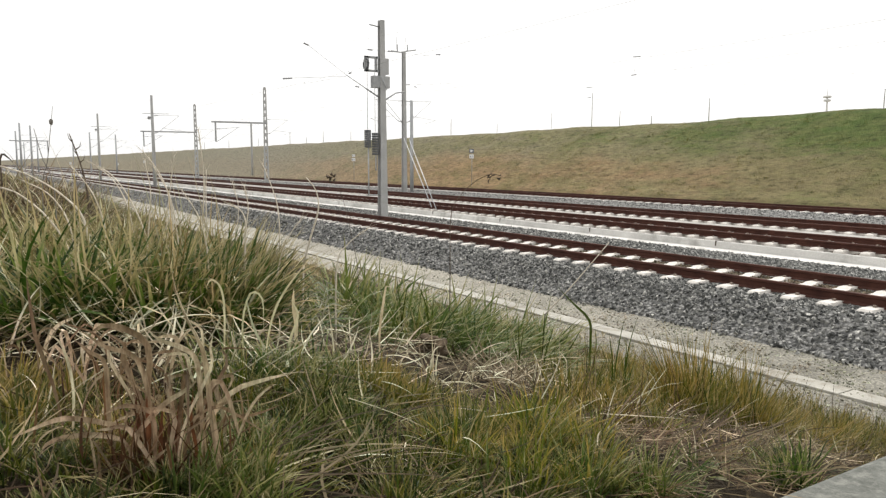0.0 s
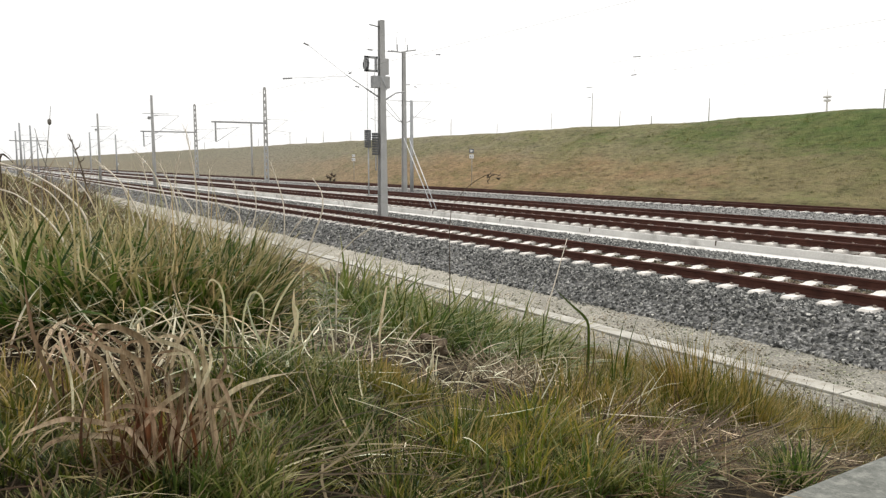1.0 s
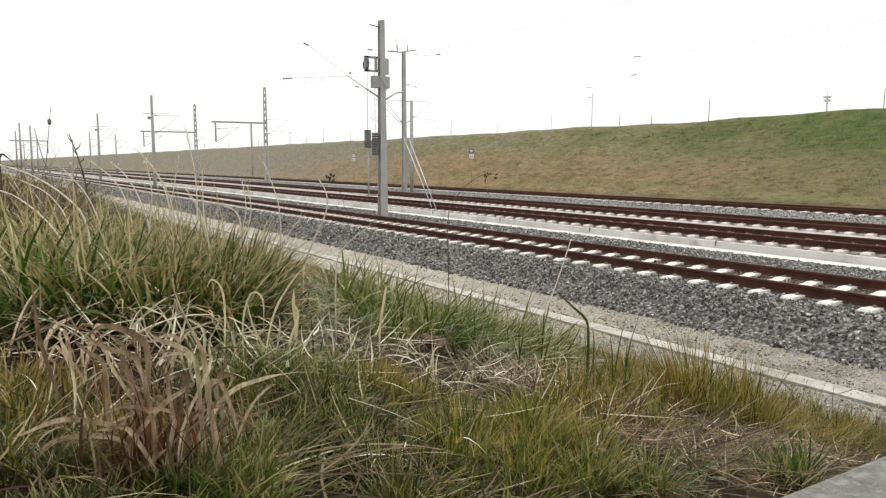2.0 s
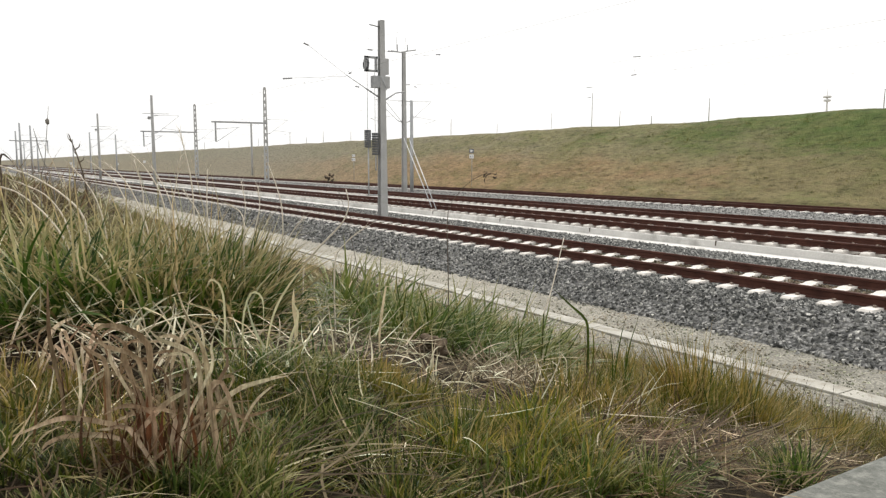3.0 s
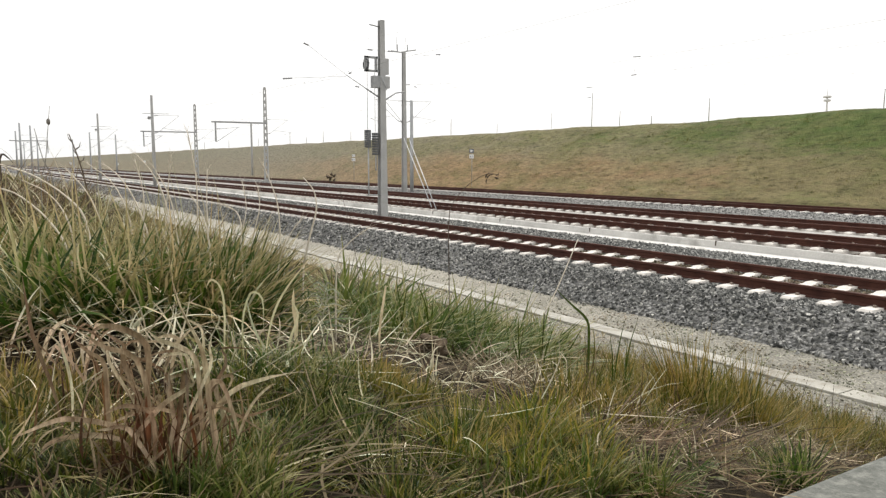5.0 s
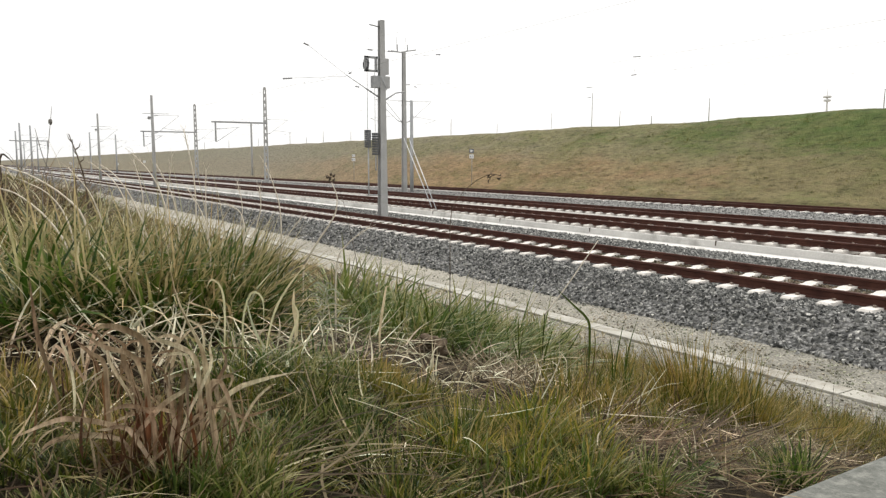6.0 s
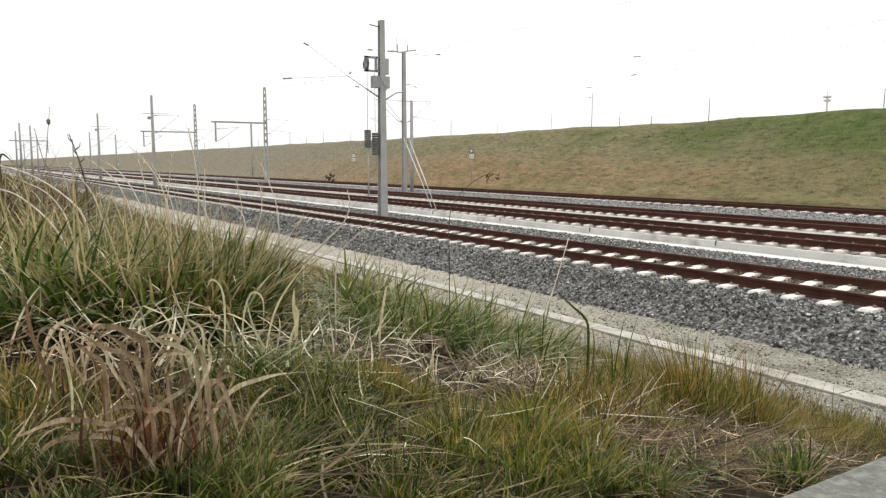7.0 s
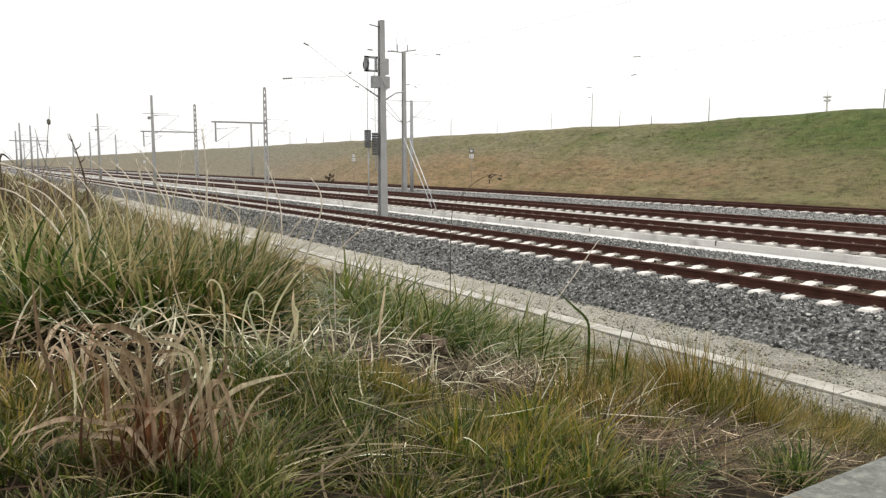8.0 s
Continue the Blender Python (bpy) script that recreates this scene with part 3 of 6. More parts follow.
def cantilever(m, z, reach, side):
    """Hinged arm of tubes that carries the wires, reaching to side * y."""
    s = side
    insulator(m, (0, 0.12 * s, z + 1.5), (0, 0.5 * s, z + 1.5))
    insulator(m, (0, 0.12 * s, z), (0, 0.5 * s, z + 0.12))
    bar("top_tube", m, (0, 0.5 * s, z + 1.5), (0, reach * s, z + 1.55), 0.014)
    bar("stay_tube", m, (0, 0.5 * s, z + 0.12), (0, reach * s, z + 1.5), 0.016)
    bar("registration_arm", m, (0, reach * 0.35 * s, z + 0.45), (0, (reach + 0.5) * s, z + 0.2), 0.012)
    bar("steady_arm", m, (0, (reach + 0.4) * s, z + 0.2), (0, (reach - 0.5) * s, z - 0.05), 0.01)


GREY_MAST = "grey round concrete catenary mast beside the rusty tracks"
m1 = mast(-25.75, 13.6, -0.04, 7.42, 0.162, 0.102, MAST_M, "grey steel beam mast with tensioning wheel and hanging weights", "beam")
bar("spike_arm", m1, (0, 0, 7.2), (0, -0.5, 7.26), 0.025)
# tensioning wheel frame
bm = bmesh.new()
box(bm, -0.05, 0.05, -0.72, -0.12, 6.02, 6.1, 0.01)
box(bm, -0.05, 0.05, -0.72, -0.12, 5.52, 5.6, 0.01)
box(bm, -0.05, 0.05, -0.72, -0.56, 5.52, 6.1, 0.01)
box(bm, -0.05, 0.05, -0.28, -0.2, 5.52, 6.1, 0.01)
part("wheel_frame", bm, STEEL_M, m1)
ring = [(0.2 * math.cos(i * math.pi / 8), -0.66, 5.8 + 0.2 * math.sin(i * math.pi / 8)) for i in range(17)]
part("tension_wheel", tube(bmesh.new(), ring, 0.04, 6), IRON_M, m1)
bar("brace", m1, (0.19, -0.1, 5.35), (0.19, 0.12, 4.85), 0.022, MAST_PALE_M)
part("bracket_plate", box(bmesh.new(), -0.1, 0.1, 0.05, 0.27, 5.45, 6.05, 0.015), MAST_M, m1)
part("terminal_box", box(bmesh.new(), -0.12, 0.12, -0.42, -0.12, 4.93, 5.38, 0.02), STEEL_M, m1)
part("terminal_box", box(bmesh.new(), -0.12, 0.12, 0.06, 0.3, 4.93, 5.38, 0.02), MAST_M, m1)
for yy, zt, zb, rod in ((-0.62, 3.35, 2.68, 0.85), (-0.3, 3.25, 2.4, 1.8)):
    bm = bmesh.new()
    n = 9
    for i in range(n):
        za = zb + (zt - zb) * i / n
        tube(bm, [(0, yy, za), (0, yy, za + (zt - zb) / n * 0.85)], 0.13, 14)
    part("tension_weight", bm, IRON_M, m1, "dark stack of iron weights")
    bar("guide_rod", m1, (0, yy + 0.02, rod), (0, yy + 0.02, zb), 0.028, MAST_PALE_M)
    bar("weight_rope", m1, (0, yy, zt), (0, yy, 5.5), 0.012)
bar("foot_bracket", m1, (0, -0.7, 0.86), (0, 0, 0.86), 0.03)
insulator(m1, (0, -0.14, 4.6), (0, -0.66, 4.88), 0.05)
bar("stay_tube", m1, (0, -0.66, 4.88), (0, -1.48, 5.34), 0.016)
bar("tie_wire", m1, (0, -1.48, 5.34), (0, -3.02, 6.34), 0.007)
insulator(m1, (0, -2.95, 6.3), (0, -3.14, 6.36), 0.05)
insulator(m1, (0, -1.27, 5.44), (0, -1.38, 5.40), 0.045)
bar("registration_arm", m1, (0, -1.48, 5.3), (0, -3.6, 5.1), 0.007)
insulator(m1, (0, -3.6, 5.1), (0, -3.95, 5.06), 0.045)
bar("steady_arm", m1, (0, -1.5, 5.28), (0, -3.2, 4.92), 0.005)
insulator(m1, (0, -0.95, 4.93), (0, -1.12, 4.94), 0.04)
bar("stay_tube", m1, (0, 0.13, 4.48), (0, 0.6, 4.78), 0.028)
bar("stay_tube", m1, (0, 0.6, 4.78), (0, 0.98, 4.84), 0.026)
bar("stay_tube", m1, (0, 0.13, 4.48), (0, 1.0, 3.55), 0.010)
insulator(m1, (0, -0.58, 6.34), (0, -0.38, 6.33), 0.045)
insulator(m1, (0, 0.28, 6.34), (0, 0.5, 6.35), 0.045)
bar("feeder_wire", m1, (0, -0.75, 6.35), (0, 2.2, 6.3), 0.006)

for x, top in ((-67.5, 7.75), (-98.5, 7.9)):
    m = mast(x, 13.6, -0.04, top, 0.16, 0.105, MAST_M, GREY_MAST)
    cantilever(m, 4.6, 2.2, 1)
    bar("spike_arm", m, (0, 0, top - 1.5), (0, 1.4, top - 1.5), 0.025)
    bar("spike_arm", m, (0, 0, top - 1.5), (0, -0.8, top - 1.5), 0.025)
    part("terminal_box", box(bmesh.new(), -0.1, 0.1, -0.36, -0.14, top - 2.0, top - 1.75, 0.02), STEEL_M, m)
for x, y, top in ((-156, 20.0, 7.75), (-205, 22.4, 7.75), (-124, 6.75, 7.75), (-132, 8.62, 7.75), (-157, 7.86, 7.8), (-164, 25.8, 7.75), (-190, 13.6, 7.6), (-235, 13.6, 7.6)):
    m = mast(x, y, float(land(x, y)) if y < 9 else -0.1, top, 0.17, 0.12, MAST_PALE_M, GREY_MAST)
    cantilever(m, 5.0, 2.2, 1)
    if x == -132:
        zb = 5.4 - m.matrix_world.translation.z
        part("outrigger_beam", box(bmesh.new(), -0.08, 0.08, -2.9, 2.4, zb - 0.07, zb + 0.07, 0.01), STEEL_M, m)
        part("drop_post", box(bmesh.new(), -0.06, 0.06, 2.2, 2.33, zb - 1.9, zb, 0.01), STEEL_M, m)

m2 = mast(-46.47, 26.3, -0.03, 9.77, 0.166, 0.11, MAST_M, "grey steel beam mast with cross arm between the tracks", "beam")
part("cross_arm", tube(bmesh.new(), [(0, -1.0, 9.79), (0, -0.3, 9.74), (0, 1.0, 10.0)], 0.045, 6), STEEL_M, m2)
insulator(m2, (0, -0.5, 9.79), (0, -0.5, 10.25), 0.06)
insulator(m2, (0, 0.3, 9.85), (0, 0.3, 10.3), 0.06)
cantilever(m2, 4.9, 2.2, -1)
cantilever(m2, 4.9, 2.2, 1)
insulator(m2, (0, 0.1, 7.54), (0, 0.5, 7.55), 0.05)
bar("feeder_wire", m2, (0, 0.5, 7.55), (0, 4.04, 7.85), 0.008)
insulator(m2, (0, 0.85, 7.45), (0, 1.05, 7.4), 0.05)
for yy in (-0.6, 0.1):
    bar("wire_horn", m2, (0, yy, 9.9), (0, yy + 0.05, 10.75), 0.014)
m3 = mast(-45.42, 26.3, -0.03, 6.35, 0.133, 0.11, MAST_PALE_M, "pale galvanised steel post with two slanting stays")
MAST_3, STAY_A, STAY_B = Vector((-45.42, 26.3, -0.03)), Vector((-27.54, 16.93, 0.16)), Vector((-27.17, 16.93, 0.09))
bar("slanting_stay", m3, (-0.55, -0.33, 3.86), (STAY_A - MAST_3).to_tuple(), 0.022, MAST_PALE_M)
bar("slanting_stay", m3, (0.22, -0.33, 3.69), (STAY_B - MAST_3).to_tuple(), 0.022, MAST_PALE_M)
for x, top, reach in ((-75.5, 9.62, 5.5), (-103.4, 9.73, 7.0)):
    m = mast(x, 26.3, -0.03, top, 0.2, 0.127, MAST_M, "grey battened mast with long outrigger beam and drop post", "battened")
    zb = 6.13
    part("outrigger_beam", box(bmesh.new(), -0.08, 0.08, -reach, 0.2, zb - 0.08, zb + 0.08, 0.01), STEEL_M, m)
    part("drop_post", box(bmesh.new(), -0.07, 0.07, -reach + 0.3, -reach + 0.44, zb - 1.95, zb, 0.01), STEEL_M, m)
    insulator(m, (0, -reach + 0.37, zb - 0.7), (0, -reach + 0.9, zb - 0.65))
    bar("top_tube", m, (0, -reach + 0.9, zb - 0.65), (0, -reach + 2.8, zb - 0.5), 0.02)
    bar("stay_tube", m, (0, -reach + 0.4, zb - 2.0), (0, -reach + 2.6, zb - 0.55), 0.022)
    cantilever(m, 5.0, 2.4, 1)
m = mast(-97.6, 32.05, 0.4, 7.34, 0.14, 0.12, MAST_M, GREY_MAST)


def overhead_wire(y, z, sag, label):
    """A line of contact wire and messenger with droppers, hung from mast to mast."""
    t = tagged(empty("overhead_line", pose(0, y, 0)), label, "overhead wire", "overhead lines over the tracks")
    spans = np.arange(24, -300, -27.0)
    bm = bmesh.new()
    tube(bm, [(x, 0.2 * (-1) ** i, z) for i, x in enumerate(spans)], 0.0035, 4)
    part("contact_wire", bm, WIRE_M, t)
    bm = bmesh.new()
    pts = []
    for a, c in zip(spans, spans[1:]):
        for k in range(8):
            u = k / 8
            pts.append((a + (c - a) * u, 0, z + 1.5 - sag * 4 * u * (1 - u)))
    tube(bm, pts, 0.0022, 4)
    part("messenger_wire", bm, WIRE_M, t)
    return t


COPPER_LINE = "thin copper contact wire with messenger over the track"
overhead_wire(11.78, 5.35, 0.8, COPPER_LINE)
line_a = overhead_wire(17.95, 5.3, 0.8, COPPER_LINE)
line_b = overhead_wire(22.42, 5.5, 0.8, COPPER_LINE)
line_far = overhead_wire(30.1, 5.6, 0.8, COPPER_LINE)
insulator(line_a, (-28.8, 0, 6.84), (-28.45, 0, 6.8), 0.045)
bar("hanger", line_a, (-28.45, 0, 5.3), (-28.45, 0, 6.8), 0.004)
insulator(line_b, (-21.3, 0, 6.2), (-20.9, 0, 6.18), 0.035)
insulator(line_b, (-21.36, 0, 5.5), (-21.1, 0, 5.5), 0.035)
bar("hanger", line_b, (-21.2, 0, 5.5), (-21.2, 0, 6.2), 0.004)
insulator(line_far, (-32.1, 0, 6.32), (-31.5, 0, 6.3), 0.03)
insulator(line_far, (-32.0, 0, 5.72), (-31.7, 0, 5.74), 0.035)
bar("hanger", line_far, (-31.8, 0, 5.6), (-31.8, 0, 6.32), 0.004)

# ---------------------------------------------------------------- signs, fence posts and the far tower
def board(x, y, boards, label):
    z0 = float(land(x, y))
    b = tagged(empty("line_marker", pose(x, y, z0)), label, "marker board", "white marker boards along the slope")
    top = max(t for _, t, _ in boards)
    part("post", tube(bmesh.new(), [(0, 0.03, -0.2), (0, 0.03, top - z0)], 0.022, 8), STEEL_M, b)
    for za, zb, w in boards:
        bm = box(bmesh.new(), -0.012, 0.012, -w / 2, w / 2, za - z0, zb - z0, 0.006)
        dark = len(boards) > 1 and zb == top and w > 0.3
        p = part("plate", bm, SIGN_DARK_M if dark else SIGN_M, b)
        p.rotation_euler = (0, 0, radians(-35))
        zc, ink = (za + zb) / 2 - z0, SIGN_M if dark else SIGN_DARK_M
        part("writing_bar", box(bmesh.new(), 0.0125, 0.016, -w * 0.32, w * (0.12 if dark else -0.1), zc - (0.09 if dark else 0.045), zc + (0.09 if dark else 0.02)), ink, p)
        part("writing_bar", box(bmesh.new(), 0.0125, 0.016, w * 0.16, w * 0.34, zc - 0.03, zc + 0.03), ink, p)
    return b


board(-46.1, 31.85, [(2.38, 2.67, 0.33), (2.78, 3.08, 0.33)], "white marker board with two plates on a thin post")
board(-66.3, 31.85, [(2.21, 2.5, 0.35), (2.63, 2.87, 0.29)], "white marker board with two plates on a thin post")
board(-201.7, 31.85, [(1.40, 2.05, 0.65)], "small white marker board on a thin post")
board(-167.9, 31.85, [(2.0, 2.48, 0.55)], "small white marker board on a thin post")
board(-300.8, 31.85, [(1.35, 2.2, 0.87)], "small white marker board on a thin post")

for x, h, r in ((-62.2, 1.58, 0.038), (-54.6, 0.87, 0.027), (-47.2, 1.31, 0.022), (-42.5, 2.51, 0.033), (-39.6, 1.09, 0.027), (-36.6, 0.55, 0.033), (-31.8, 1.42, 0.033), (-20.9, 0.98, 0.027), (-105.7, 1.64, 0.038), (-99.4, 0.87, 0.038), (-93.5, 1.53, 0.038), (-85.0, 1.20, 0.033), (-119.9, 1.31, 0.038), (-136.2, 1.42, 0.044), (-152.6, 1.42, 0.044)):
    z0 = float(land(x, 40.5))
    f = tagged(empty("fence_post", pose(x, 40.5, z0)), "thin weathered fence post on the embankment crest", "fence post", "posts on the embankment crest")
    part("stake", tube(bmesh.new(), [(0, 0, -0.3), (0, 0, h * 0.6), (0.01, 0.01, h)], [r, r, r * 0.8], 6), POST_M, f)
    part("cap", tube(bmesh.new(), [(0.01, 0.01, h), (0.01, 0.01, h + 0.03)], r * 1.15, 6), POST_M, f)

tower = tagged(empty("radio_tower", pose(-177.6, 300, 2.0)), "distant slim radio tower with round platforms behind the crest", "radio tower")
part("shaft", tube(bmesh.new(), [(0, 0, 0), (0, 0, 22), (0, 0, 27), (0, 0, 30.7)], [0.7, 0.4, 0.22, 0.08], 10), PAINT_M, tower)
for zz, rr in ((25.4, 1.7), (26.9, 2.0)):
    part("platform", tube(bmesh.new(), [(0, 0, zz - 0.5), (0, 0, zz - 0.3), (0, 0, zz + 0.3), (0, 0, zz + 0.5)], [rr * 0.5, rr * 0.8, rr * 0.8, rr * 0.6], 14), PAINT_M, tower)

# ---------------------------------------------------------------- loose stones
rng = np.random.default_rng(5)


def stones(name, xy, z, size, mat, label, category):
    """Angular crumbs: squashed, skewed octahedra in one mesh."""
    n = len(xy)
    base = np.array([(1, 0, 0), (-1, 0, 0), (0, 1, 0), (0, -1, 0), (0, 0, 1), (0, 0, -1)], float)
    v = base[None] * rng.uniform(0.55, 1.25, (n, 6, 1)) + rng.normal(0, 0.28, (n, 6, 3))
    q = rng.normal(size=(n, 4))
    q /= np.linalg.norm(q, axis=1)[:, None]
    w, x, y, zq = q.T
    R = np.stack([1 - 2 * (y * y + zq * zq), 2 * (x * y - zq * w), 2 * (x * zq + y * w), 2 * (x * y + zq * w), 1 - 2 * (x * x + zq * zq), 2 * (y * zq - x * w), 2 * (x * zq - y * w), 2 * (y * zq + x * w), 1 - 2 * (x * x + y * y)], -1).reshape(n, 3, 3)
    v = np.einsum("nij,nkj->nki", R, v) * size[:, None, None]
    v[:, :, :2] += xy[:, None]
    v[:, :, 2] += z[:, None]
    f = np.array([(0, 2, 4), (2, 1, 4), (1, 3, 4), (3, 0, 4), (2, 0, 5), (1, 2, 5), (3, 1, 5), (0, 3, 5)])
    f = (f[None] + 6 * np.arange(n)[:, None, None]).reshape(-1, 3)
    ob = new(name, array_mesh(name, v.reshape(-1, 3), f, mat))
    return tagged(ob, label, category, kind="stuff")


def bed_height(y):
    return np.interp(y, [9.2, 9.45, 10.06, 10.2, 13.2, 14.6, 16.34], [-0.52, -0.44, -0.075, -0.05, -0.05, -0.15, -0.235])


def scatter(n, x0, x1, y0, y1):
    return np.stack([rng.uniform(x0, x1, n), rng.uniform(y0, y1, n)], -1)


def off_sleepers(p):
    u = (4.636 - p[:, 0]) / 0.6
    on = (np.abs(u - np.round(u)) * 0.6 < 0.12) & (np.abs(p[:, 1] - 11.78) < 1.19)
    rail = np.abs(np.abs(p[:, 1] - 11.78) - 0.753) < 0.1
    return p[~on & ~rail]


p = np.concatenate([scatter(34000, -14, -3.4, 9.2, 16.3), scatter(32000, -34, -14, 9.2, 16.3), np.stack([-34 - 60 * rng.uniform(0, 1, 26000) ** 1.9, rng.uniform(9.2, 16.3, 26000)], -1)])
edge = rng.uniform(0, 1, len(p)) < smooth(9.15, 9.5, p[:, 1] + 0.07 * np.sin(2.3 * p[:, 0] + 1.1 * np.sin(0.9 * p[:, 0])) + 0.05 * np.sin(6.1 * p[:, 0]))
p = off_sleepers(p[edge & (rng.uniform(0, 1, len(p)) < smooth(9.1, 9.55, p[:, 1] + rng.normal(0, 0.13, len(p))))])
mid = np.abs(p[:, 1] - 11.78) < 0.66
q = p[mid]
stones("ballast_stones", q, bed_height(q[:, 1]) + rng.uniform(-0.012, 0.012, len(q)), rng.uniform(0.017, 0.036, len(q)), BROWN_STONE_M, "rust-tinted ballast stones between the rails", "ballast stones")
p = p[~mid]
stones("ballast_stones", p, bed_height(p[:, 1]) + rng.uniform(-0.012, 0.012, len(p)), rng.uniform(0.018, 0.040, len(p)) * (1 + 0.25 * (p[:, 0] < -14)), STONE_M, "loose grey basalt ballast stones around the sleepers", "ballast stones")
q = np.concatenate([scatter(14000, -52, -10, 24.4, 28.85), scatter(6500, -100, -52, 24.4, 28.85)])
stones("ballast_stones", q, np.interp(q[:, 1], [24.34, 27.6], [-0.05, 0.03]) + rng.uniform(-0.03, 0.005, len(q)), rng.uniform(0.025, 0.048, len(q)), STONE_M, "grey basalt ballast stones before the farthest track", "ballast stones")
CHIP_M = leafy("shoulder_chip", [(0.0, (0.13, 0.125, 0.115)), (0.4, (0.27, 0.255, 0.23)), (0.8, (0.45, 0.43, 0.39)), (1.0, (0.74, 0.72, 0.66))], 0.9, 0.0)
GRIT_STONE_M = leafy("grit_crumb", [(0.0, (0.19, 0.18, 0.155)), (0.4, (0.30, 0.285, 0.25)), (0.8, (0.42, 0.40, 0.355)), (1.0, (0.66, 0.64, 0.58))], 0.9, 0.0)
p = np.concatenate([scatter(8000, -12, -3.0, 6.6, 9.4), scatter(3000, -26, -12, 7.2, 9.4), scatter(3500, -9, -3.2, 5.8, 7.4)])
p = p[(np.abs(p[:, 1] - 8.32) > 0.17) | (rng.uniform(0, 1, len(p)) < 0.12)]
zs = np.where(p[:, 1] > 7.2, np.interp(p[:, 1], [7.15, 7.7, 8.1, 8.17, 8.18, 8.46, 8.47, 9.2, 9.75], [-0.66, -0.575, -0.542, -0.54, -0.53, -0.53, -0.54, -0.50, -0.47]), land(p[:, 0], p[:, 1]))
stones("grit", p, zs - 0.003, rng.uniform(0.005, 0.015, len(p)), GRIT_STONE_M, "pale grit crumbs and chips on the shoulder", "grit")


q = np.concatenate([scatter(1700, -10, -3.0, 6.9, 9.45), scatter(500, -18, -10, 7.2, 9.45)])
q = q[(np.abs(q[:, 1] - 8.32) > 0.18) | (rng.uniform(0, 1, len(q)) < 0.06)]
zs = np.maximum(land(q[:, 0], q[:, 1]), np.interp(q[:, 1], [7.15, 7.7, 8.1, 8.17, 8.18, 8.46, 8.47, 9.2, 9.75], [-0.66, -0.575, -0.542, -0.54, -0.53, -0.53, -0.54, -0.50, -0.47]))
stones("grit", q, zs, rng.uniform(0.010, 0.026, len(q)), CHIP_M, "stray grey stones and chips on the shoulder", "grit")


# ---------------------------------------------------------------- grass
def blade_arrays(pos, az, lean, bend, length, width, steps=4, curl=None):
    """Tapered curved strips; angles in radians from upright, az the way they lean."""
    n = len(pos)
    d = np.stack([np.cos(az), np.sin(az), np.zeros(n)], -1)
    tw = rng.uniform(0, math.pi, n)
    side = np.stack([-np.sin(az + 0.5 * np.cos(tw)), np.cos(az + 0.5 * np.cos(tw)), 0.35 * np.sin(tw)], -1)
    p = pos.copy()
    rows = []
    for k in range(steps + 1):
        s = k / steps
        w = width * (1 - s ** 1.8) * (0.75 + 0.5 * s) + 0.0004
        rows += [p - side * (w / 2)[:, None], p + side * (w / 2)[:, None]]
        th = lean + bend * (s + 0.5 / steps) ** 1.4
        if curl is not None:
            az2 = az + curl * s
            d = np.stack([np.cos(az2), np.sin(az2), np.zeros(n)], -1)
        p = p + (length / steps)[:, None] * (d * np.sin(th)[:, None] + np.array([0, 0, 1.0]) * np.cos(th)[:, None])
    v = np.stack(rows, 1)
    q = np.array([(2 * k, 2 * k + 1, 2 * k + 3, 2 * k + 2) for k in range(steps)])
    f = (q[None] + (2 * steps + 2) * np.arange(n)[:, None, None]).reshape(-1, 4)
    return v.reshape(-1, 3), f, np.tile(np.repeat(np.arange(steps + 1) / steps, 2), n)


def rad(a, b, n):
    return np.radians(rng.uniform(a, b, n))


def on_land(p, lift=0.0):
    return np.concatenate([p, (land(p[:, 0], p[:, 1]) + lift)[:, None]], 1)


def clumped(n, spots, spread):
    c = spots[rng.integers(0, len(spots), n)]
    return c + rng.normal(0, 1, (n, 2)) * spread


def lawn(name, pos, lean, bend, length, width, mat, label, steps=4, az=None):
    n = len(pos)
    az = rng.uniform(0, 2 * math.pi, n) if az is None else az
    v, f, s = blade_arrays(pos, az, rad(*lean, n), rad(*bend, n), rng.uniform(*length, n), rng.uniform(*width, n), steps, rng.normal(0, 0.5, n))
    ob = new(name, array_mesh(name, v, f, mat, True, s))
    return tagged(ob, label, "grass", kind="stuff")


# matted patches of dead leaves where little grows
LITTER = [(-2.99, 1.96, 0.28), (-2.84, 2.15, 0.28), (-2.6, 1.65, 0.2), (-3.3, 2.5, 0.3), (-1.70, 0.66, 0.14), (-1.64, 1.86, 0.14), (-1.5, 1.78, 0.08), (-1.9, 2.4, 0.2), (-2.05, 2.8, 0.22), (-1.83, 1.98, 0.12), (-2.4, 4.0, 0.5), (-2.2, 3.3, 0.3),
          (-3.1, 0.3, 0.22), (-3.0, 0.7, 0.24), (-2.85, 1.05, 0.28), (-3.1, 1.25, 0.22), (-2.75, 0.45, 0.16), (-2.7, 0.05, 0.2)]


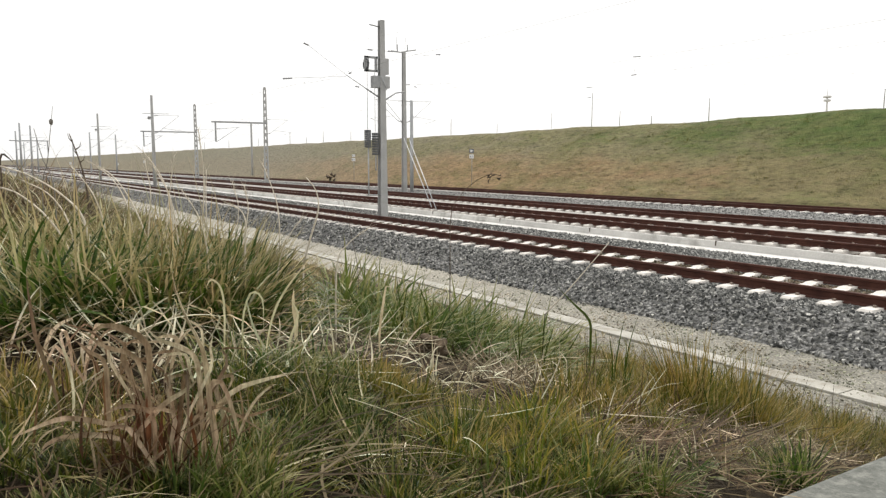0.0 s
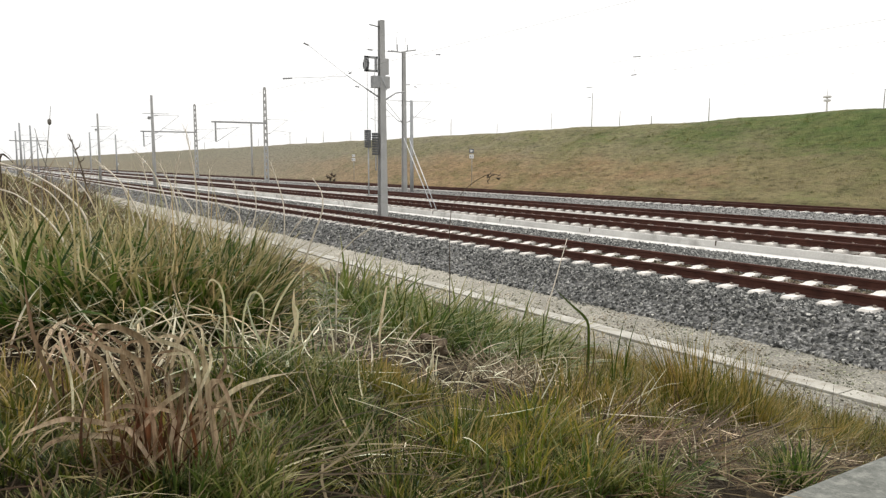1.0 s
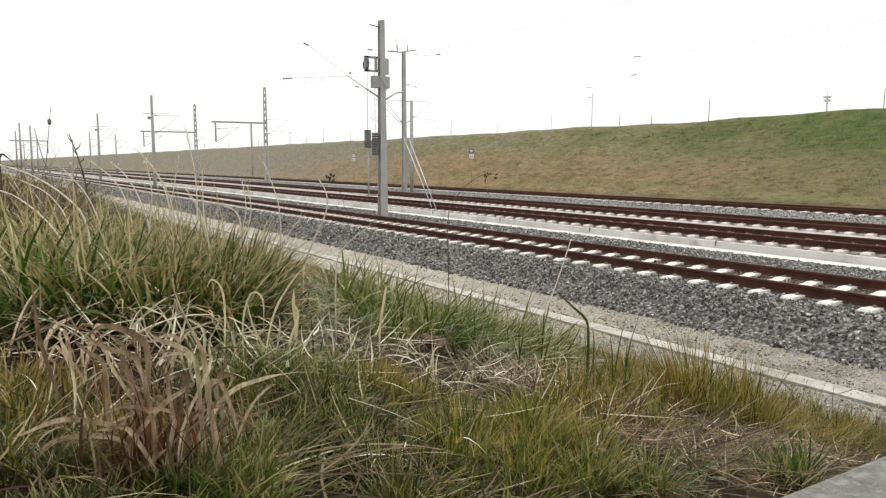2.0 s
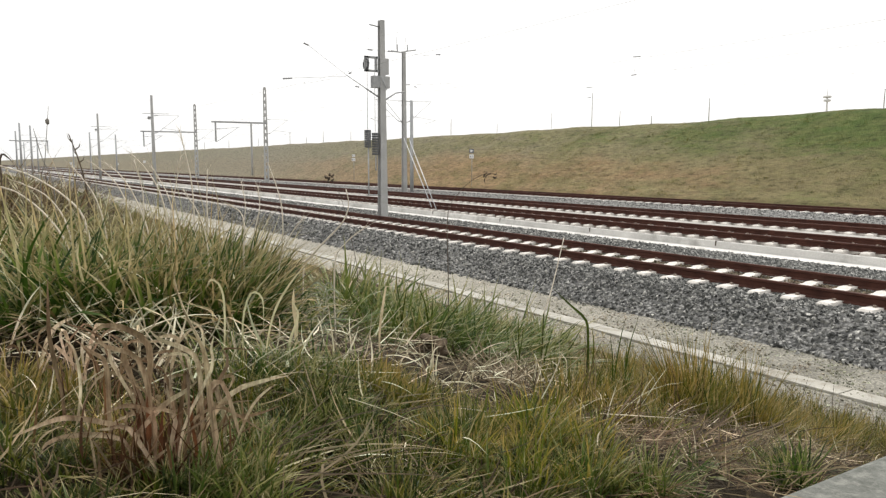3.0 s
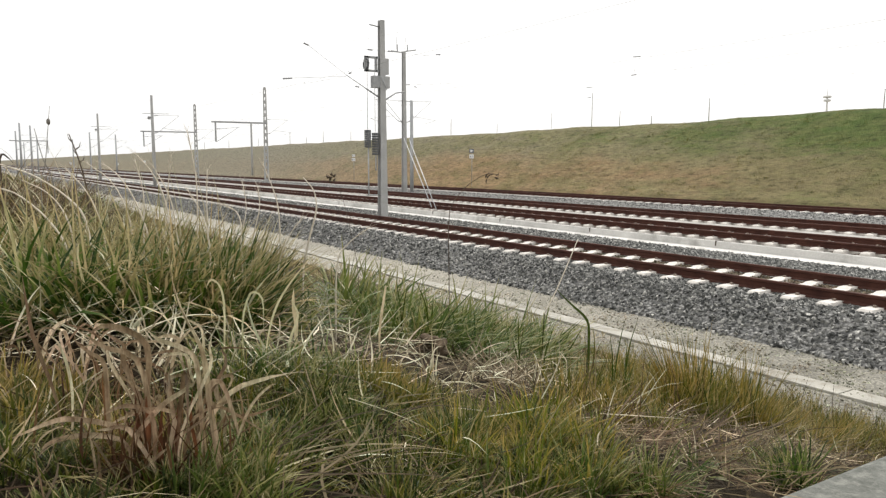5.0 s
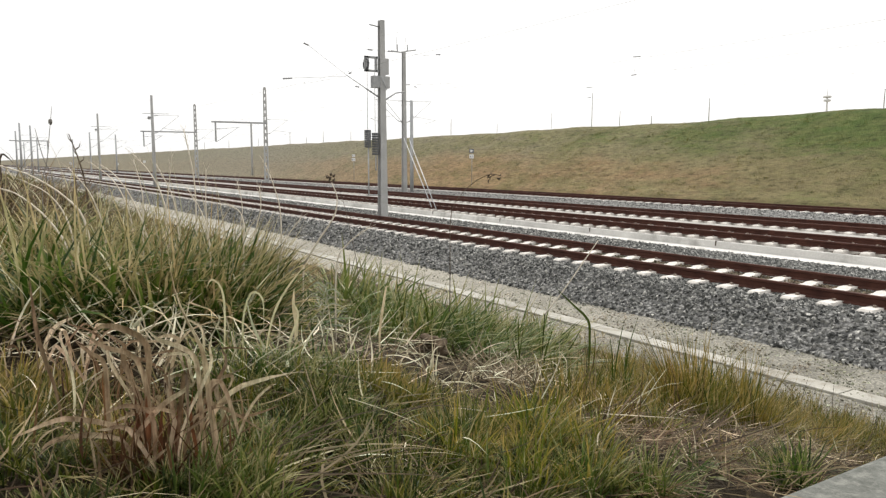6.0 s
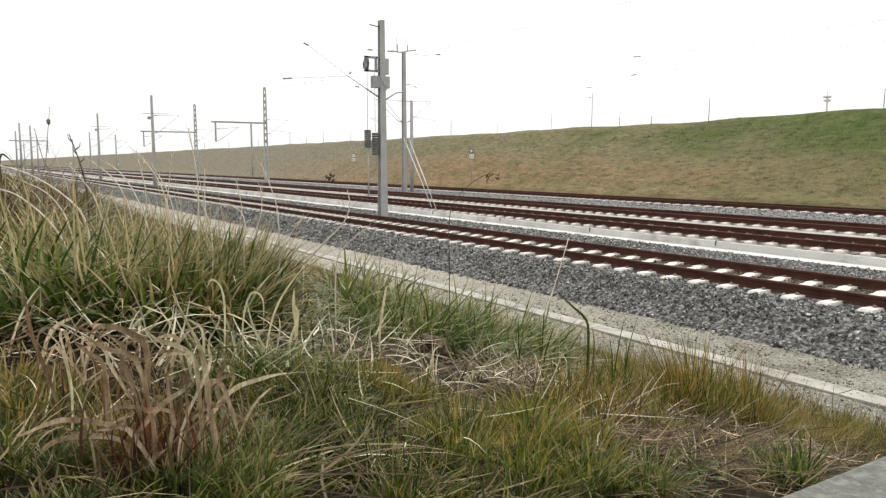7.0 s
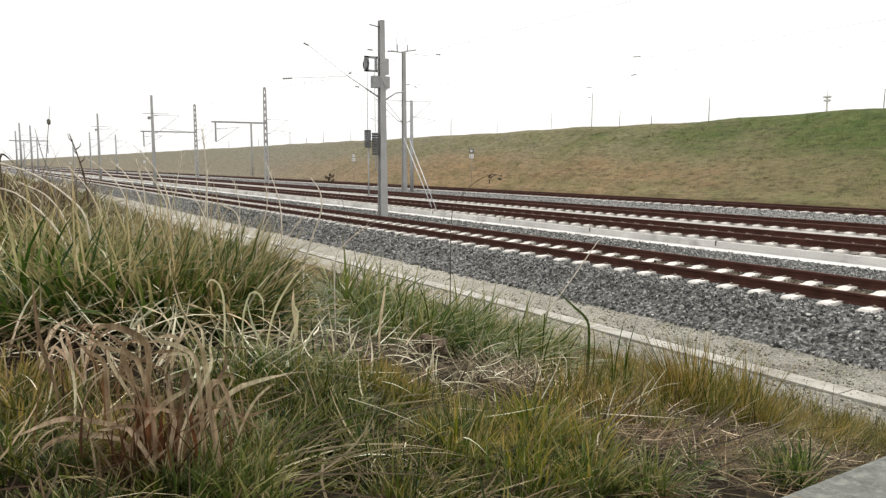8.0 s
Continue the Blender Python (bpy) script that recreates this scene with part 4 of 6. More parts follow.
def tufts(name, centres, per, radius, lean, bend, length, width, mat, label, steps=4, way=(0, 0)):
    """Many small tufts in one mesh: blades spread outwards from each crown, each tuft with its own size and drift."""
    gap = np.min([np.hypot(centres[:, 0] - x, centres[:, 1] - y) / r for x, y, r in LITTER], axis=0)
    centres = centres[(gap > 1) | (rng.uniform(0, 1, len(centres)) < 0.2)]
    m = len(centres)
    per_tuft = rng.integers(int(per * 0.5), int(per * 1.5), m)
    k = np.repeat(np.arange(m), per_tuft)
    n = len(k)
    size = (0.45 + 1.15 * rng.uniform(0, 1, m) ** 1.5)[k]
    r = np.sqrt(rng.uniform(0, 1, n))
    a = rng.uniform(0, 2 * math.pi, n)
    drift = (rng.normal(0, 0.35, (m, 2)) + np.array(way))[k]
    p = centres[k] + (radius * size * r)[:, None] * np.stack([np.cos(a), np.sin(a)], -1)
    out = np.stack([np.cos(a), np.sin(a)], -1) * r[:, None] + drift + rng.normal(0, 0.22, (n, 2))
    th = np.radians(lean) * np.minimum(np.hypot(out[:, 0], out[:, 1]), 1.6)
    az = np.arctan2(out[:, 1], out[:, 0])
    ok = keep_mask(p)
    v, f, s = blade_arrays(on_land(p, -0.01)[ok], az[ok], th[ok], rad(*bend, n)[ok], (rng.uniform(*length, n) * size)[ok], rng.uniform(*width, n)[ok], steps, rng.normal(0, 0.4, n)[ok])
    ob = new(name, array_mesh(name, v, f, mat, True, s))
    return tagged(ob, label, "grass", kind="stuff")


def field(n, x0, x1, y0, y1):
    """Clump centres in a stretch of the bank, off the concrete block."""
    p = scatter(n, x0, x1, y0, y1)
    return p[~((p[:, 0] > -1.42) & (p[:, 0] < 3.1) & (p[:, 1] > 1.1))]


def keep_mask(p, top=6.9):
    ok = (p[:, 1] < top - 0.35 * np.sin(1.3 * p[:, 0]) + rng.normal(0, 0.25, len(p))) & ~((p[:, 0] > -1.38) & (p[:, 0] < 3.05) & (p[:, 1] > 1.15))
    along = (p[:, 0] + 3.68) * 0.85 - (p[:, 1] - 2.28) * 0.527
    beside = (p[:, 0] + 3.68) * 0.527 + (p[:, 1] - 2.28) * 0.85
    hole = (along > -0.12) & (along < 0.8) & (np.abs(beside) < 0.13)
    bald = (np.hypot((p[:, 0] + 1.6) / 1.7, p[:, 1] - 0.67) < 0.10) | (np.hypot(p[:, 0] + 1.58, p[:, 1] - 1.84) < 0.12) | (np.hypot(p[:, 0] + 1.95, p[:, 1] - 2.55) < 0.12)
    return ok & ~hole & ~bald


def keep(p, top=6.9):
    return p[keep_mask(p, top)]


# fine green turf of the near bank, with olive and ochre tufts in it
GREENISH, OLIVISH = "fine dark green grass of the near bank", "fine olive grass tufts on the bank"
p = np.concatenate([field(62, -2.3, -1.45, 0.45, 1.2), field(44, -2.45, -1.45, -0.3, 0.4), field(34, -2.1, -1.45, 1.15, 1.7), field(9, -1.7, -1.45, 1.55, 1.75), field(6, -1.8, -1.6, 0.3, 0.52), field(9, -2.7, -2.2, 1.2, 1.6)])
tufts("green_grass", p, 80, 0.07, 44, (5, 75), (0.06, 0.125), (0.003, 0.0062), GREEN_M, GREENISH)
p = np.concatenate([field(26, -2.3, -1.5, 0.5, 1.3), field(5, -2.6, -1.6, -0.3, 0.45), field(24, -2.2, -1.5, 1.2, 2.0), field(12, -2.3, -1.7, 2.0, 2.7), field(12, -2.9, -2.2, 1.0, 1.6)])
tufts("olive_grass", p, 60, 0.06, 40, (5, 70), (0.065, 0.13), (0.003, 0.0065), OLIVE_M, OLIVISH)
p = np.array([(-2.19, 1.2), (-2.26, 1.13), (-2.41, 1.3), (-2.32, 1.22), (-2.2, 1.32), (-1.85, 1.25), (-1.89, 1.34), (-1.82, 1.48), (-1.75, 1.37), (-1.79, 1.64), (-1.72, 1.72), (-2.5, 1.2), (-2.3, 0.02), (-2.2, 0.1), (-2.4, 0.1), (-2.38, 0.02), (-2.5, 0.12), (-2.45, 0.04), (-2.58, 0.2), (-2.3, 0.16), (-2.55, -0.02), (-2.4, 0.22), (-1.84, 0.24), (-1.9, 0.36), (-1.8, 0.3), (-2.0, 0.28)])
tufts("ochre_grass", p, 80, 0.06, 30, (0, 50), (0.10, 0.19), (0.005, 0.009), OCHRE_M, "orange and ochre grass tufts in the green sward")
p = np.concatenate([field(26, -1.95, -1.42, 1.12, 1.75), field(10, -2.1, -1.75, 0.55, 0.95), field(8, -2.5, -2.2, 0.95, 1.25), clumped(12, np.array([(-1.66, 0.43), (-1.62, 0.5), (-1.72, 0.5), (-1.6, 0.42)]), 0.035)])
tufts("green_grass", p, 60, 0.06, 38, (0, 65), (0.07, 0.14), (0.0035, 0.007), FRESH_M, "yellow-green young grass tufts in the near sward")
p = np.array([(-2.69, 0.76), (-2.6, 0.7), (-2.67, 0.93), (-2.56, 1.02), (-2.5, 0.9), (-2.5, 0.62), (-2.8, 0.85), (-2.45, 1.1), (-2.4, 0.75), (-2.75, 1.05)])
tufts("green_grass", np.concatenate([p, clumped(12, p, 0.08)]), 46, 0.08, 46, (10, 75), (0.09, 0.18), (0.005, 0.010), LUSH_M, "dark green grass between the bleached leaves")
p = np.concatenate([clumped(14, np.array([(-1.85, 1.21), (-1.71, 1.15), (-2.04, 1.43), (-1.99, 1.61)]), 0.06), clumped(14, np.array([(-1.68, 1.47), (-1.57, 1.52), (-1.75, 1.6), (-1.6, 1.35)]), 0.06), clumped(8, np.array([(-2.2, 1.75), (-2.25, 1.25), (-1.9, 1.9)]), 0.08)])
tufts("yellow_grass", p, 46, 0.05, 36, (0, 60), (0.09, 0.17), (0.0055, 0.010), YELLOW_M, "bright yellow-green grass tufts in the near sward")
# ochre band on the fall of the bank
OCHRE = "upright ochre grass tufts before the gravel edge"
p = np.concatenate([np.array([(-2.22, 1.98), (-2.24, 2.12), (-2.22, 2.26), (-2.35, 2.5), (-2.58, 2.55), (-2.5, 2.3), (-2.4, 2.1), (-2.6, 2.8), (-2.75, 3.05)]), clumped(10, np.array([(-2.3, 2.2), (-2.5, 2.6)]), 0.14)])
tufts("ochre_grass", p, 85, 0.09, 28, (0, 50), (0.12, 0.21), (0.005, 0.009), OCHRE_M, OCHRE)
p = np.array([(-2.86, 3.74), (-2.75, 3.55), (-2.5, 3.3), (-2.6, 3.6), (-2.8, 3.36), (-2.82, 3.5), (-3.05, 3.8), (-3.28, 4.5), (-3.1, 4.4), (-3.35, 4.9), (-3.2, 4.7), (-3.22, 4.6), (-3.3, 4.8), (-3.5, 5.6), (-3.75, 6.0), (-3.6, 4.8), (-3.8, 4.9), (-3.4, 3.9), (-3.65, 4.35)])
tufts("ochre_grass", p[::2], 115, 0.12, 24, (0, 45), (0.16, 0.29), (0.006, 0.011), OCHRE_M, OCHRE)
tufts("olive_grass", p[1::2], 115, 0.12, 26, (0, 50), (0.16, 0.29), (0.006, 0.011), OLIVE_M, "upright olive grass tufts before the gravel edge")
p = np.concatenate([clumped(70, p, 0.12), clumped(24, np.array([(-2.3, 2.2), (-2.5, 2.5)]), 0.2)])
q = np.array([(-3.28, 4.5), (-3.2, 4.66), (-3.12, 4.45), (-3.35, 4.75), (-3.05, 3.8), (-2.95, 3.7)])
tufts("ochre_grass", q, 130, 0.11, 20, (0, 35), (0.27, 0.46), (0.006, 0.011), OCHRE_M, "tall upright ochre grass clump before the gravel edge")
lawn("dark_stems", on_land(p), (0, 24), (-10, 40), (0.28, 0.46), (0.003, 0.0055), BROWN_M, "thin dark dead stems above the ochre grass", 5)
p = field(60, -4.9, -2.6, 2.9, 6.7)
tufts("olive_grass", p, 60, 0.11, 38, (5, 60), (0.09, 0.22), (0.006, 0.0105), OLIVE_M, OLIVISH)
p = field(210, -14, -4.6, 0.0, 6.8)
p = p[(p[:, 1] > 0.55 * -p[:, 0] - 0.15) | (p[:, 1] < 0.36 * -p[:, 0])]
tufts("olive_grass", p, 40, 0.09, 36, (10, 70), (0.10, 0.26), (0.004, 0.008), OLIVE_M, OLIVISH)
# fresh green patch above the burrow, its blades blown to one side
FRESH = "fresh green grass blades above the burrow"
p = np.array([(-3.99, 1.72), (-4.1, 1.9), (-4.16, 2.05), (-4.2, 2.27), (-4.05, 2.15), (-4.35, 2.2), (-4.0, 1.95), (-4.4, 1.95), (-4.5, 2.3), (-4.6, 2.1)])
tufts("green_grass", p, 46, 0.12, 62, (10, 70), (0.14, 0.34), (0.010, 0.018), FRESH_M, FRESH, 5, (0.35, 0.3))
p = np.concatenate([np.array([(-4.1, 2.42), (-4.05, 2.6), (-3.95, 2.55), (-4.2, 2.7), (-4.1, 2.85), (-4.3, 2.55), (-4.3, 2.95), (-4.15, 3.1), (-4.3, 3.3), (-4.5, 3.2), (-4.45, 3.5), (-4.6, 3.7), (-3.95, 2.8)]), clumped(8, np.array([(-4.3, 2.8), (-4.5, 3.3)]), 0.2)])
tufts("green_grass", p, 44, 0.11, 42, (5, 55), (0.20, 0.44), (0.011, 0.020), FRESH_M, FRESH, 5, (0.25, 0.4))
p = np.concatenate([field(50, -6.4, -4.4, 2.4, 4.6), field(80, -9, -4.2, -0.8, 2.0)])
tufts("green_grass", p, 45, 0.09, 50, (10, 75), (0.08, 0.18), (0.008, 0.015), FRESH_M, FRESH)
p = np.array([(-1.54, 2.51), (-1.62, 2.75), (-1.56, 2.41), (-1.72, 2.82), (-1.6, 2.6)])
tufts("green_grass", p, 130, 0.06, 42, (5, 50), (0.12, 0.22), (0.005, 0.010), LUSH_M, "dark green grass tufts beside the concrete block", 4, (-0.3, -0.5))
p = clumped(16, np.array([(-1.86, 2.26), (-1.63, 2.14), (-1.51, 1.79), (-1.6, 1.95), (-1.96, 2.76), (-1.99, 2.26), (-1.75, 2.4)]), 0.06)
tufts("olive_grass", p, 44, 0.06, 54, (10, 70), (0.07, 0.14), (0.005, 0.009), FRESH_M, "low green grass in the dead leaves beside the block")
# dead straw lying about
p = keep(np.concatenate([scatter(1900, -4.2, -1.2, -0.6, 4.6), scatter(3000, -9, -4, 0, 6.9)]))
lawn("straw_litter", on_land(p, rng.uniform(0.01, 0.07, len(p))), (60, 100), (-35, 45), (0.08, 0.28), (0.003, 0.007), THATCH_M, "pale dead straw lying across the sward")
# the bank beside the block
p = np.concatenate([field(420, -1.7, 4.5, -4.5, 1.0), field(260, -9.0, -1.7, -4.5, -0.7), field(300, 3.2, 9.0, -4.0, 6.0)])
p = p[(np.hypot(p[:, 0], p[:, 1]) > 0.5) & ~((p[:, 0] < -0.9) & (p[:, 1] > -0.5)) & ~((p[:, 0] > -1.5) & (p[:, 0] < 3.2) & (p[:, 1] > 1.05))]
tufts("olive_grass", p, 46, 0.13, 48, (10, 80), (0.10, 0.24), (0.006, 0.011), OLIVE_M, "olive grass on the bank beside the block", 3)
p = np.concatenate([clumped(9000, field(420, -1.2, 5.5, -5.5, 1.0), 0.12), clumped(4500, field(220, -9.0, -1.7, -5.5, -0.7), 0.14), clumped(4500, field(220, 3.2, 9.0, -4.0, 7.0), 0.14)])
p = p[(np.hypot(p[:, 0], p[:, 1]) > 0.4) & ~((p[:, 0] < -0.9) & (p[:, 0] > -3.5) & (p[:, 1] > -0.5)) & ~((p[:, 0] > -1.5) & (p[:, 0] < 3.15) & (p[:, 1] > 1.05))]
lawn("green_grass", on_land(p), (10, 60), (10, 70), (0.06, 0.16), (0.005, 0.010), GREEN_M, "short green grass on the bank beside the block", 3)
p = keep(np.concatenate([scatter(2600, -1.2, 5.0, -5.0, 1.0), scatter(1600, -9.0, -1.7, -5.0, -0.6)]))
lawn("straw_litter", on_land(p, rng.uniform(0.0, 0.04, len(p))), (65, 100), (-30, 40), (0.10, 0.30), (0.006, 0.012), THATCH_M, "dead straw lying on the bank beside the block", 3)
p = keep(np.concatenate([scatter(3400, -4.6, -1.2, -0.6, 5.5), scatter(900, -2.0, -1.25, 0.8, 2.7)]))
lawn("brown_litter", on_land(p, rng.uniform(0.0, 0.03, len(p))), (65, 100), (-35, 45), (0.08, 0.26), (0.004, 0.009), BROWN_M, "brown rotting grass leaves under the sward")
p = np.concatenate([scatter(3200, -6.5, -2.2, 6.0, 8.0), scatter(700, -11, -6, 6.2, 7.7)])
p = p[rng.uniform(0, 1, len(p)) < smooth(8.1, 6.9, p[:, 1])]
zz = np.maximum(land(p[:, 0], p[:, 1]), np.interp(p[:, 1], [7.15, 7.7, 8.12], [-0.66, -0.575, -0.548]))
lawn("edge_litter", np.concatenate([p, (zz + rng.uniform(0.005, 0.05, len(p)))[:, None]], 1), (65, 100), (-35, 40), (0.08, 0.28), (0.004, 0.009), BROWN_M, "brown dead grass lying on the gravel edge")
p = np.concatenate([clumped(4200, scatter(90, -6.0, -2.2, 6.3, 7.6), 0.075), clumped(500, scatter(30, -10, -6, 6.4, 7.4), 0.07)])
zz = np.maximum(land(p[:, 0], p[:, 1]), np.interp(p[:, 1], [7.15, 7.7, 8.12], [-0.66, -0.575, -0.548]))
lawn("edge_grass", np.concatenate([p, zz[:, None] - 0.01], 1), (0, 40), (5, 60), (0.10, 0.30), (0.004, 0.008), OLIVE_M, "ochre grass tufts in the gravel edge")
p = np.concatenate([clumped(5200, scatter(260, -22, -6.5, 5.6, 8.0), 0.10), clumped(3200, scatter(160, -60, -22, 5.4, 8.05), 0.2)])
zz = np.maximum(land(p[:, 0], p[:, 1]), np.interp(p[:, 1], [7.15, 7.7, 8.12], [-0.66, -0.575, -0.548]))
lawn("edge_grass", np.concatenate([p, zz[:, None] - 0.01], 1), (5, 60), (5, 70), (0.08, 0.24), (0.005, 0.011), TAN_M, "tan dry grass creeping over the gravel edge", 3)
# belt of bleached leaves before the great tussock
p = np.concatenate([clumped(66, np.array([(-2.62, 0.62), (-2.66, 0.85), (-2.8, 1.15), (-2.6, 1.2), (-2.5, 0.75), (-2.7, 0.95), (-2.95, 0.9), (-2.4, 0.95)]), 0.2), clumped(70, np.array([(-2.7, 0.0), (-2.8, 0.2), (-2.65, 0.35), (-2.9, 0.45), (-2.75, 0.5)]), 0.12), clumped(36, np.array([(-3.6, 1.6), (-3.5, 1.8), (-3.1, 1.4)]), 0.16), clumped(40, np.array([(-2.5, 1.05), (-2.4, 0.85)]), 0.1)])
lawn("bleached_leaves", on_land(p, rng.uniform(0.0, 0.09, len(p))), (40, 98), (-45, 70), (0.16, 0.36), (0.006, 0.012), BLEACHED_M, "crossed pale dead grass leaves lying over the sward", 7)
p = np.concatenate([clumped(14, np.array([(-2.62, 0.65), (-2.68, 0.9), (-2.85, 1.2)]), 0.16), clumped(18, np.array([(-2.75, 0.1), (-2.8, 0.35)]), 0.13), clumped(14, np.array([(-3.5, 1.7)]), 0.15)])
lawn("bleached_leaves", on_land(p), (5, 50), (30, 130), (0.18, 0.36), (0.005, 0.010), BLEACHED_M, "arched pale dead grass leaves over the sward", 7)
# grey thatch below the burrow
p = np.concatenate([clumped(260, np.array([(-2.99, 1.96), (-2.84, 2.05), (-2.86, 2.2), (-2.65, 1.65), (-2.8, 2.35), (-3.2, 2.4), (-3.4, 2.7)]), 0.14), clumped(50, np.array([(-3.9, 3.0), (-3.7, 2.9)]), 0.15)])
p = p[keep_mask(p)]
pale = rng.uniform(0, 1, len(p)) < 0.42
lawn("grey_thatch", on_land(p, rng.uniform(0.0, 0.07, len(p)))[~pale], (40, 95), (-30, 80), (0.14, 0.36), (0.005, 0.0105), WEATHERED_M, "grey-tan dead grass leaves hanging down the bank", 6)
lawn("grey_thatch", on_land(p, rng.uniform(0.02, 0.10, len(p)))[pale], (35, 95), (-30, 90), (0.16, 0.36), (0.005, 0.010), BLEACHED_M, "bleached dead grass leaves hanging down the bank", 6)
p = keep(np.concatenate([scatter(30, -2.5, -1.75, -0.2, 1.2), scatter(40, -2.4, -1.5, 1.2, 2.6), scatter(60, -3.2, -2.0, 2.0, 3.8)]))
lawn("stray_straw", on_land(p, rng.uniform(0.0, 0.10, len(p))), (30, 95), (-40, 80), (0.12, 0.32), (0.003, 0.0065), BLEACHED_M, "stray bleached straws through the green sward", 6)
spot = np.array(LITTER)
k = np.where(rng.uniform(0, 1, 1000) < 0.8, rng.integers(0, 12, 1000), rng.integers(12, len(spot), 1000))
p = keep(spot[k, :2] + rng.normal(0, 0.55, (len(k), 2)) * spot[k, 2:])
lawn("matted_litter", on_land(p, rng.uniform(0.0, 0.05, len(p))), (66, 98), (-30, 35), (0.10, 0.30), (0.004, 0.009), THATCH_M, "matted grey-brown dead grass leaves", 5)
p = np.concatenate([scatter(46, -2.1, -1.5, 1.8, 2.9), scatter(60, -3.6, -2.0, 2.9, 4.4), scatter(22, -1.82, -1.58, 0.56, 0.82)])
lawn("matted_litter", on_land(p, rng.uniform(0.0, 0.06, len(p))), (66, 98), (-25, 30), (0.20, 0.42), (0.005, 0.009), THATCH_M, "long grey-brown dead leaves lying flat on bare soil", 6, rng.normal(1.0, 0.7, len(p)))
p = clumped(260, scatter(40, -5.8, -2.3, 5.6, 7.7), 0.08)
zz = np.maximum(land(p[:, 0], p[:, 1]), np.interp(p[:, 1], [7.15, 7.7, 8.12], [-0.66, -0.575, -0.548]))
tufts("ochre_grass", np.concatenate([scatter(16, -4.1, -3.2, 6.6, 7.7), scatter(8, -3.6, -2.9, 7.6, 8.15)]), 44, 0.09, 40, (5, 60), (0.10, 0.26), (0.005, 0.010), OCHRE_M, "ochre grass tufts hiding the kerb's foot", 4)
lawn("edge_stems", np.concatenate([p, zz[:, None] - 0.01], 1), (0, 32), (-10, 40), (0.20, 0.46), (0.003, 0.0055), BROWN_M, "thin brown dead stems along the gravel edge", 5)
# left bank behind
p = keep(np.concatenate([clumped(9000, field(240, -22, -6, -3, 3.2), 0.14), clumped(5000, field(200, -60, -18, -3, 6.5), 0.25)]))
lawn("straw_grass", on_land(p), (20, 70), (10, 70), (0.06, 0.17), (0.005, 0.010), TAN_M, "tan dry grass matted along the bank's crest", 3)
p = keep(np.concatenate([clumped(7000, field(240, -22, -6, -3, 4.6), 0.14), clumped(5000, field(200, -60, -18, -3, 6.8), 0.25)]))
lawn("olive_grass", on_land(p), (10, 55), (5, 60), (0.07, 0.18), (0.005, 0.010), OLIVE_M, "olive grass along the bank", 3)
p = clumped(3600, field(110, -9.5, -4.9, -0.6, 1.1), 0.14)
lawn("crest_thatch", on_land(p), (30, 90), (0, 70), (0.10, 0.28), (0.006, 0.012), WEATHERED_M, "brown matted dead grass on the bank's crest", 4)
# turf of the far slope
p = np.concatenate([clumped(42000, scatter(9000, -76, -11, 31.5, 41.0), 0.10), clumped(14000, scatter(3000, -205, -65, 31.5, 41.0), 0.16)])
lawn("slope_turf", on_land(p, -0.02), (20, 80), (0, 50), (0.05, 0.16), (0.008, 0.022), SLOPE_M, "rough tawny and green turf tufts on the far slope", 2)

p = clumped(15000, np.concatenate([scatter(330, -42, -11, 31.6, 41.0), scatter(150, -70, -40, 31.6, 41.0)]), 0.13)
lawn("slope_tufts", on_land(p, -0.02), (25, 80), (0, 60), (0.06, 0.15), (0.012, 0.026), OLIVE_M, "dark rough grass clumps on the far slope", 3)
SWAYING = []


def sway(ob, base, amount, rate, phase, table=None, yaw=0.0):
    SWAYING.append((ob, base, amount, rate, phase, table, yaw))


def tussock(share, stretch, mat_a, mat_b, n, radius, length, width, lean, bend, label, way=(0, 0)):
    """A tuft of its own: living blades and dead blades spreading from one crown."""
    t = tagged(empty("grass_tussock"), label, "grass tussock", "grass tussocks on the bank")
    for name, mat, count in (("living_tuft", mat_a, int(n * share)), ("dead_tuft", mat_b, int(n * (1 - share)))):
        r = radius * np.sqrt(rng.uniform(0, 1, count))
        a = rng.uniform(0, 2 * math.pi, count)
        pos = np.stack([r * np.cos(a), r * np.sin(a), np.full(count, -0.03)], -1)
        o = np.stack([np.cos(a), np.sin(a)], -1) * ((r / radius) ** 0.8)[:, None] + np.array(way) + rng.normal(0, 0.2, (count, 2))
        dead = name == "dead_tuft"
        ln = np.radians(lean * (1.2 if dead else 1.0)) * np.minimum(np.hypot(o[:, 0], o[:, 1]), 1.5) + rad(0, 12, count)
        v, f, s = blade_arrays(pos, np.arctan2(o[:, 1], o[:, 0]) + rng.normal(0, 0.3, count), ln, rad(bend[0], bend[1] + (25 if dead else 0), count), rng.uniform(*length, count) * (1.1 - 0.3 * r / radius) * (stretch if dead else 1.0), rng.uniform(*width, count) * (0.65 if dead else 1.0), 5, rng.normal(0, 0.45, count))
        ob = tagged(new(name, array_mesh(name, v, f, mat, True, s)), kind="stuff")
        ob.parent = t
    return t


def plant(proto, spots, seed, turn=360):
    """The first tuft at the first spot, copies at the rest."""
    r = random.Random(seed)
    for i, (x, y) in enumerate(spots):
        base = Vector((x, y, float(land(x, y)) - 0.01))
        ob = proto if i == 0 else copy_thing(proto, pose(0, 0, 0))
        sway(ob, base, r.uniform(0.8, 1.8), r.uniform(0.7, 1.2), r.uniform(0, 6), None, r.uniform(0, 1) * turn - 0.5 * turn)


great = "great green tussock with tan dead blades in its crown"
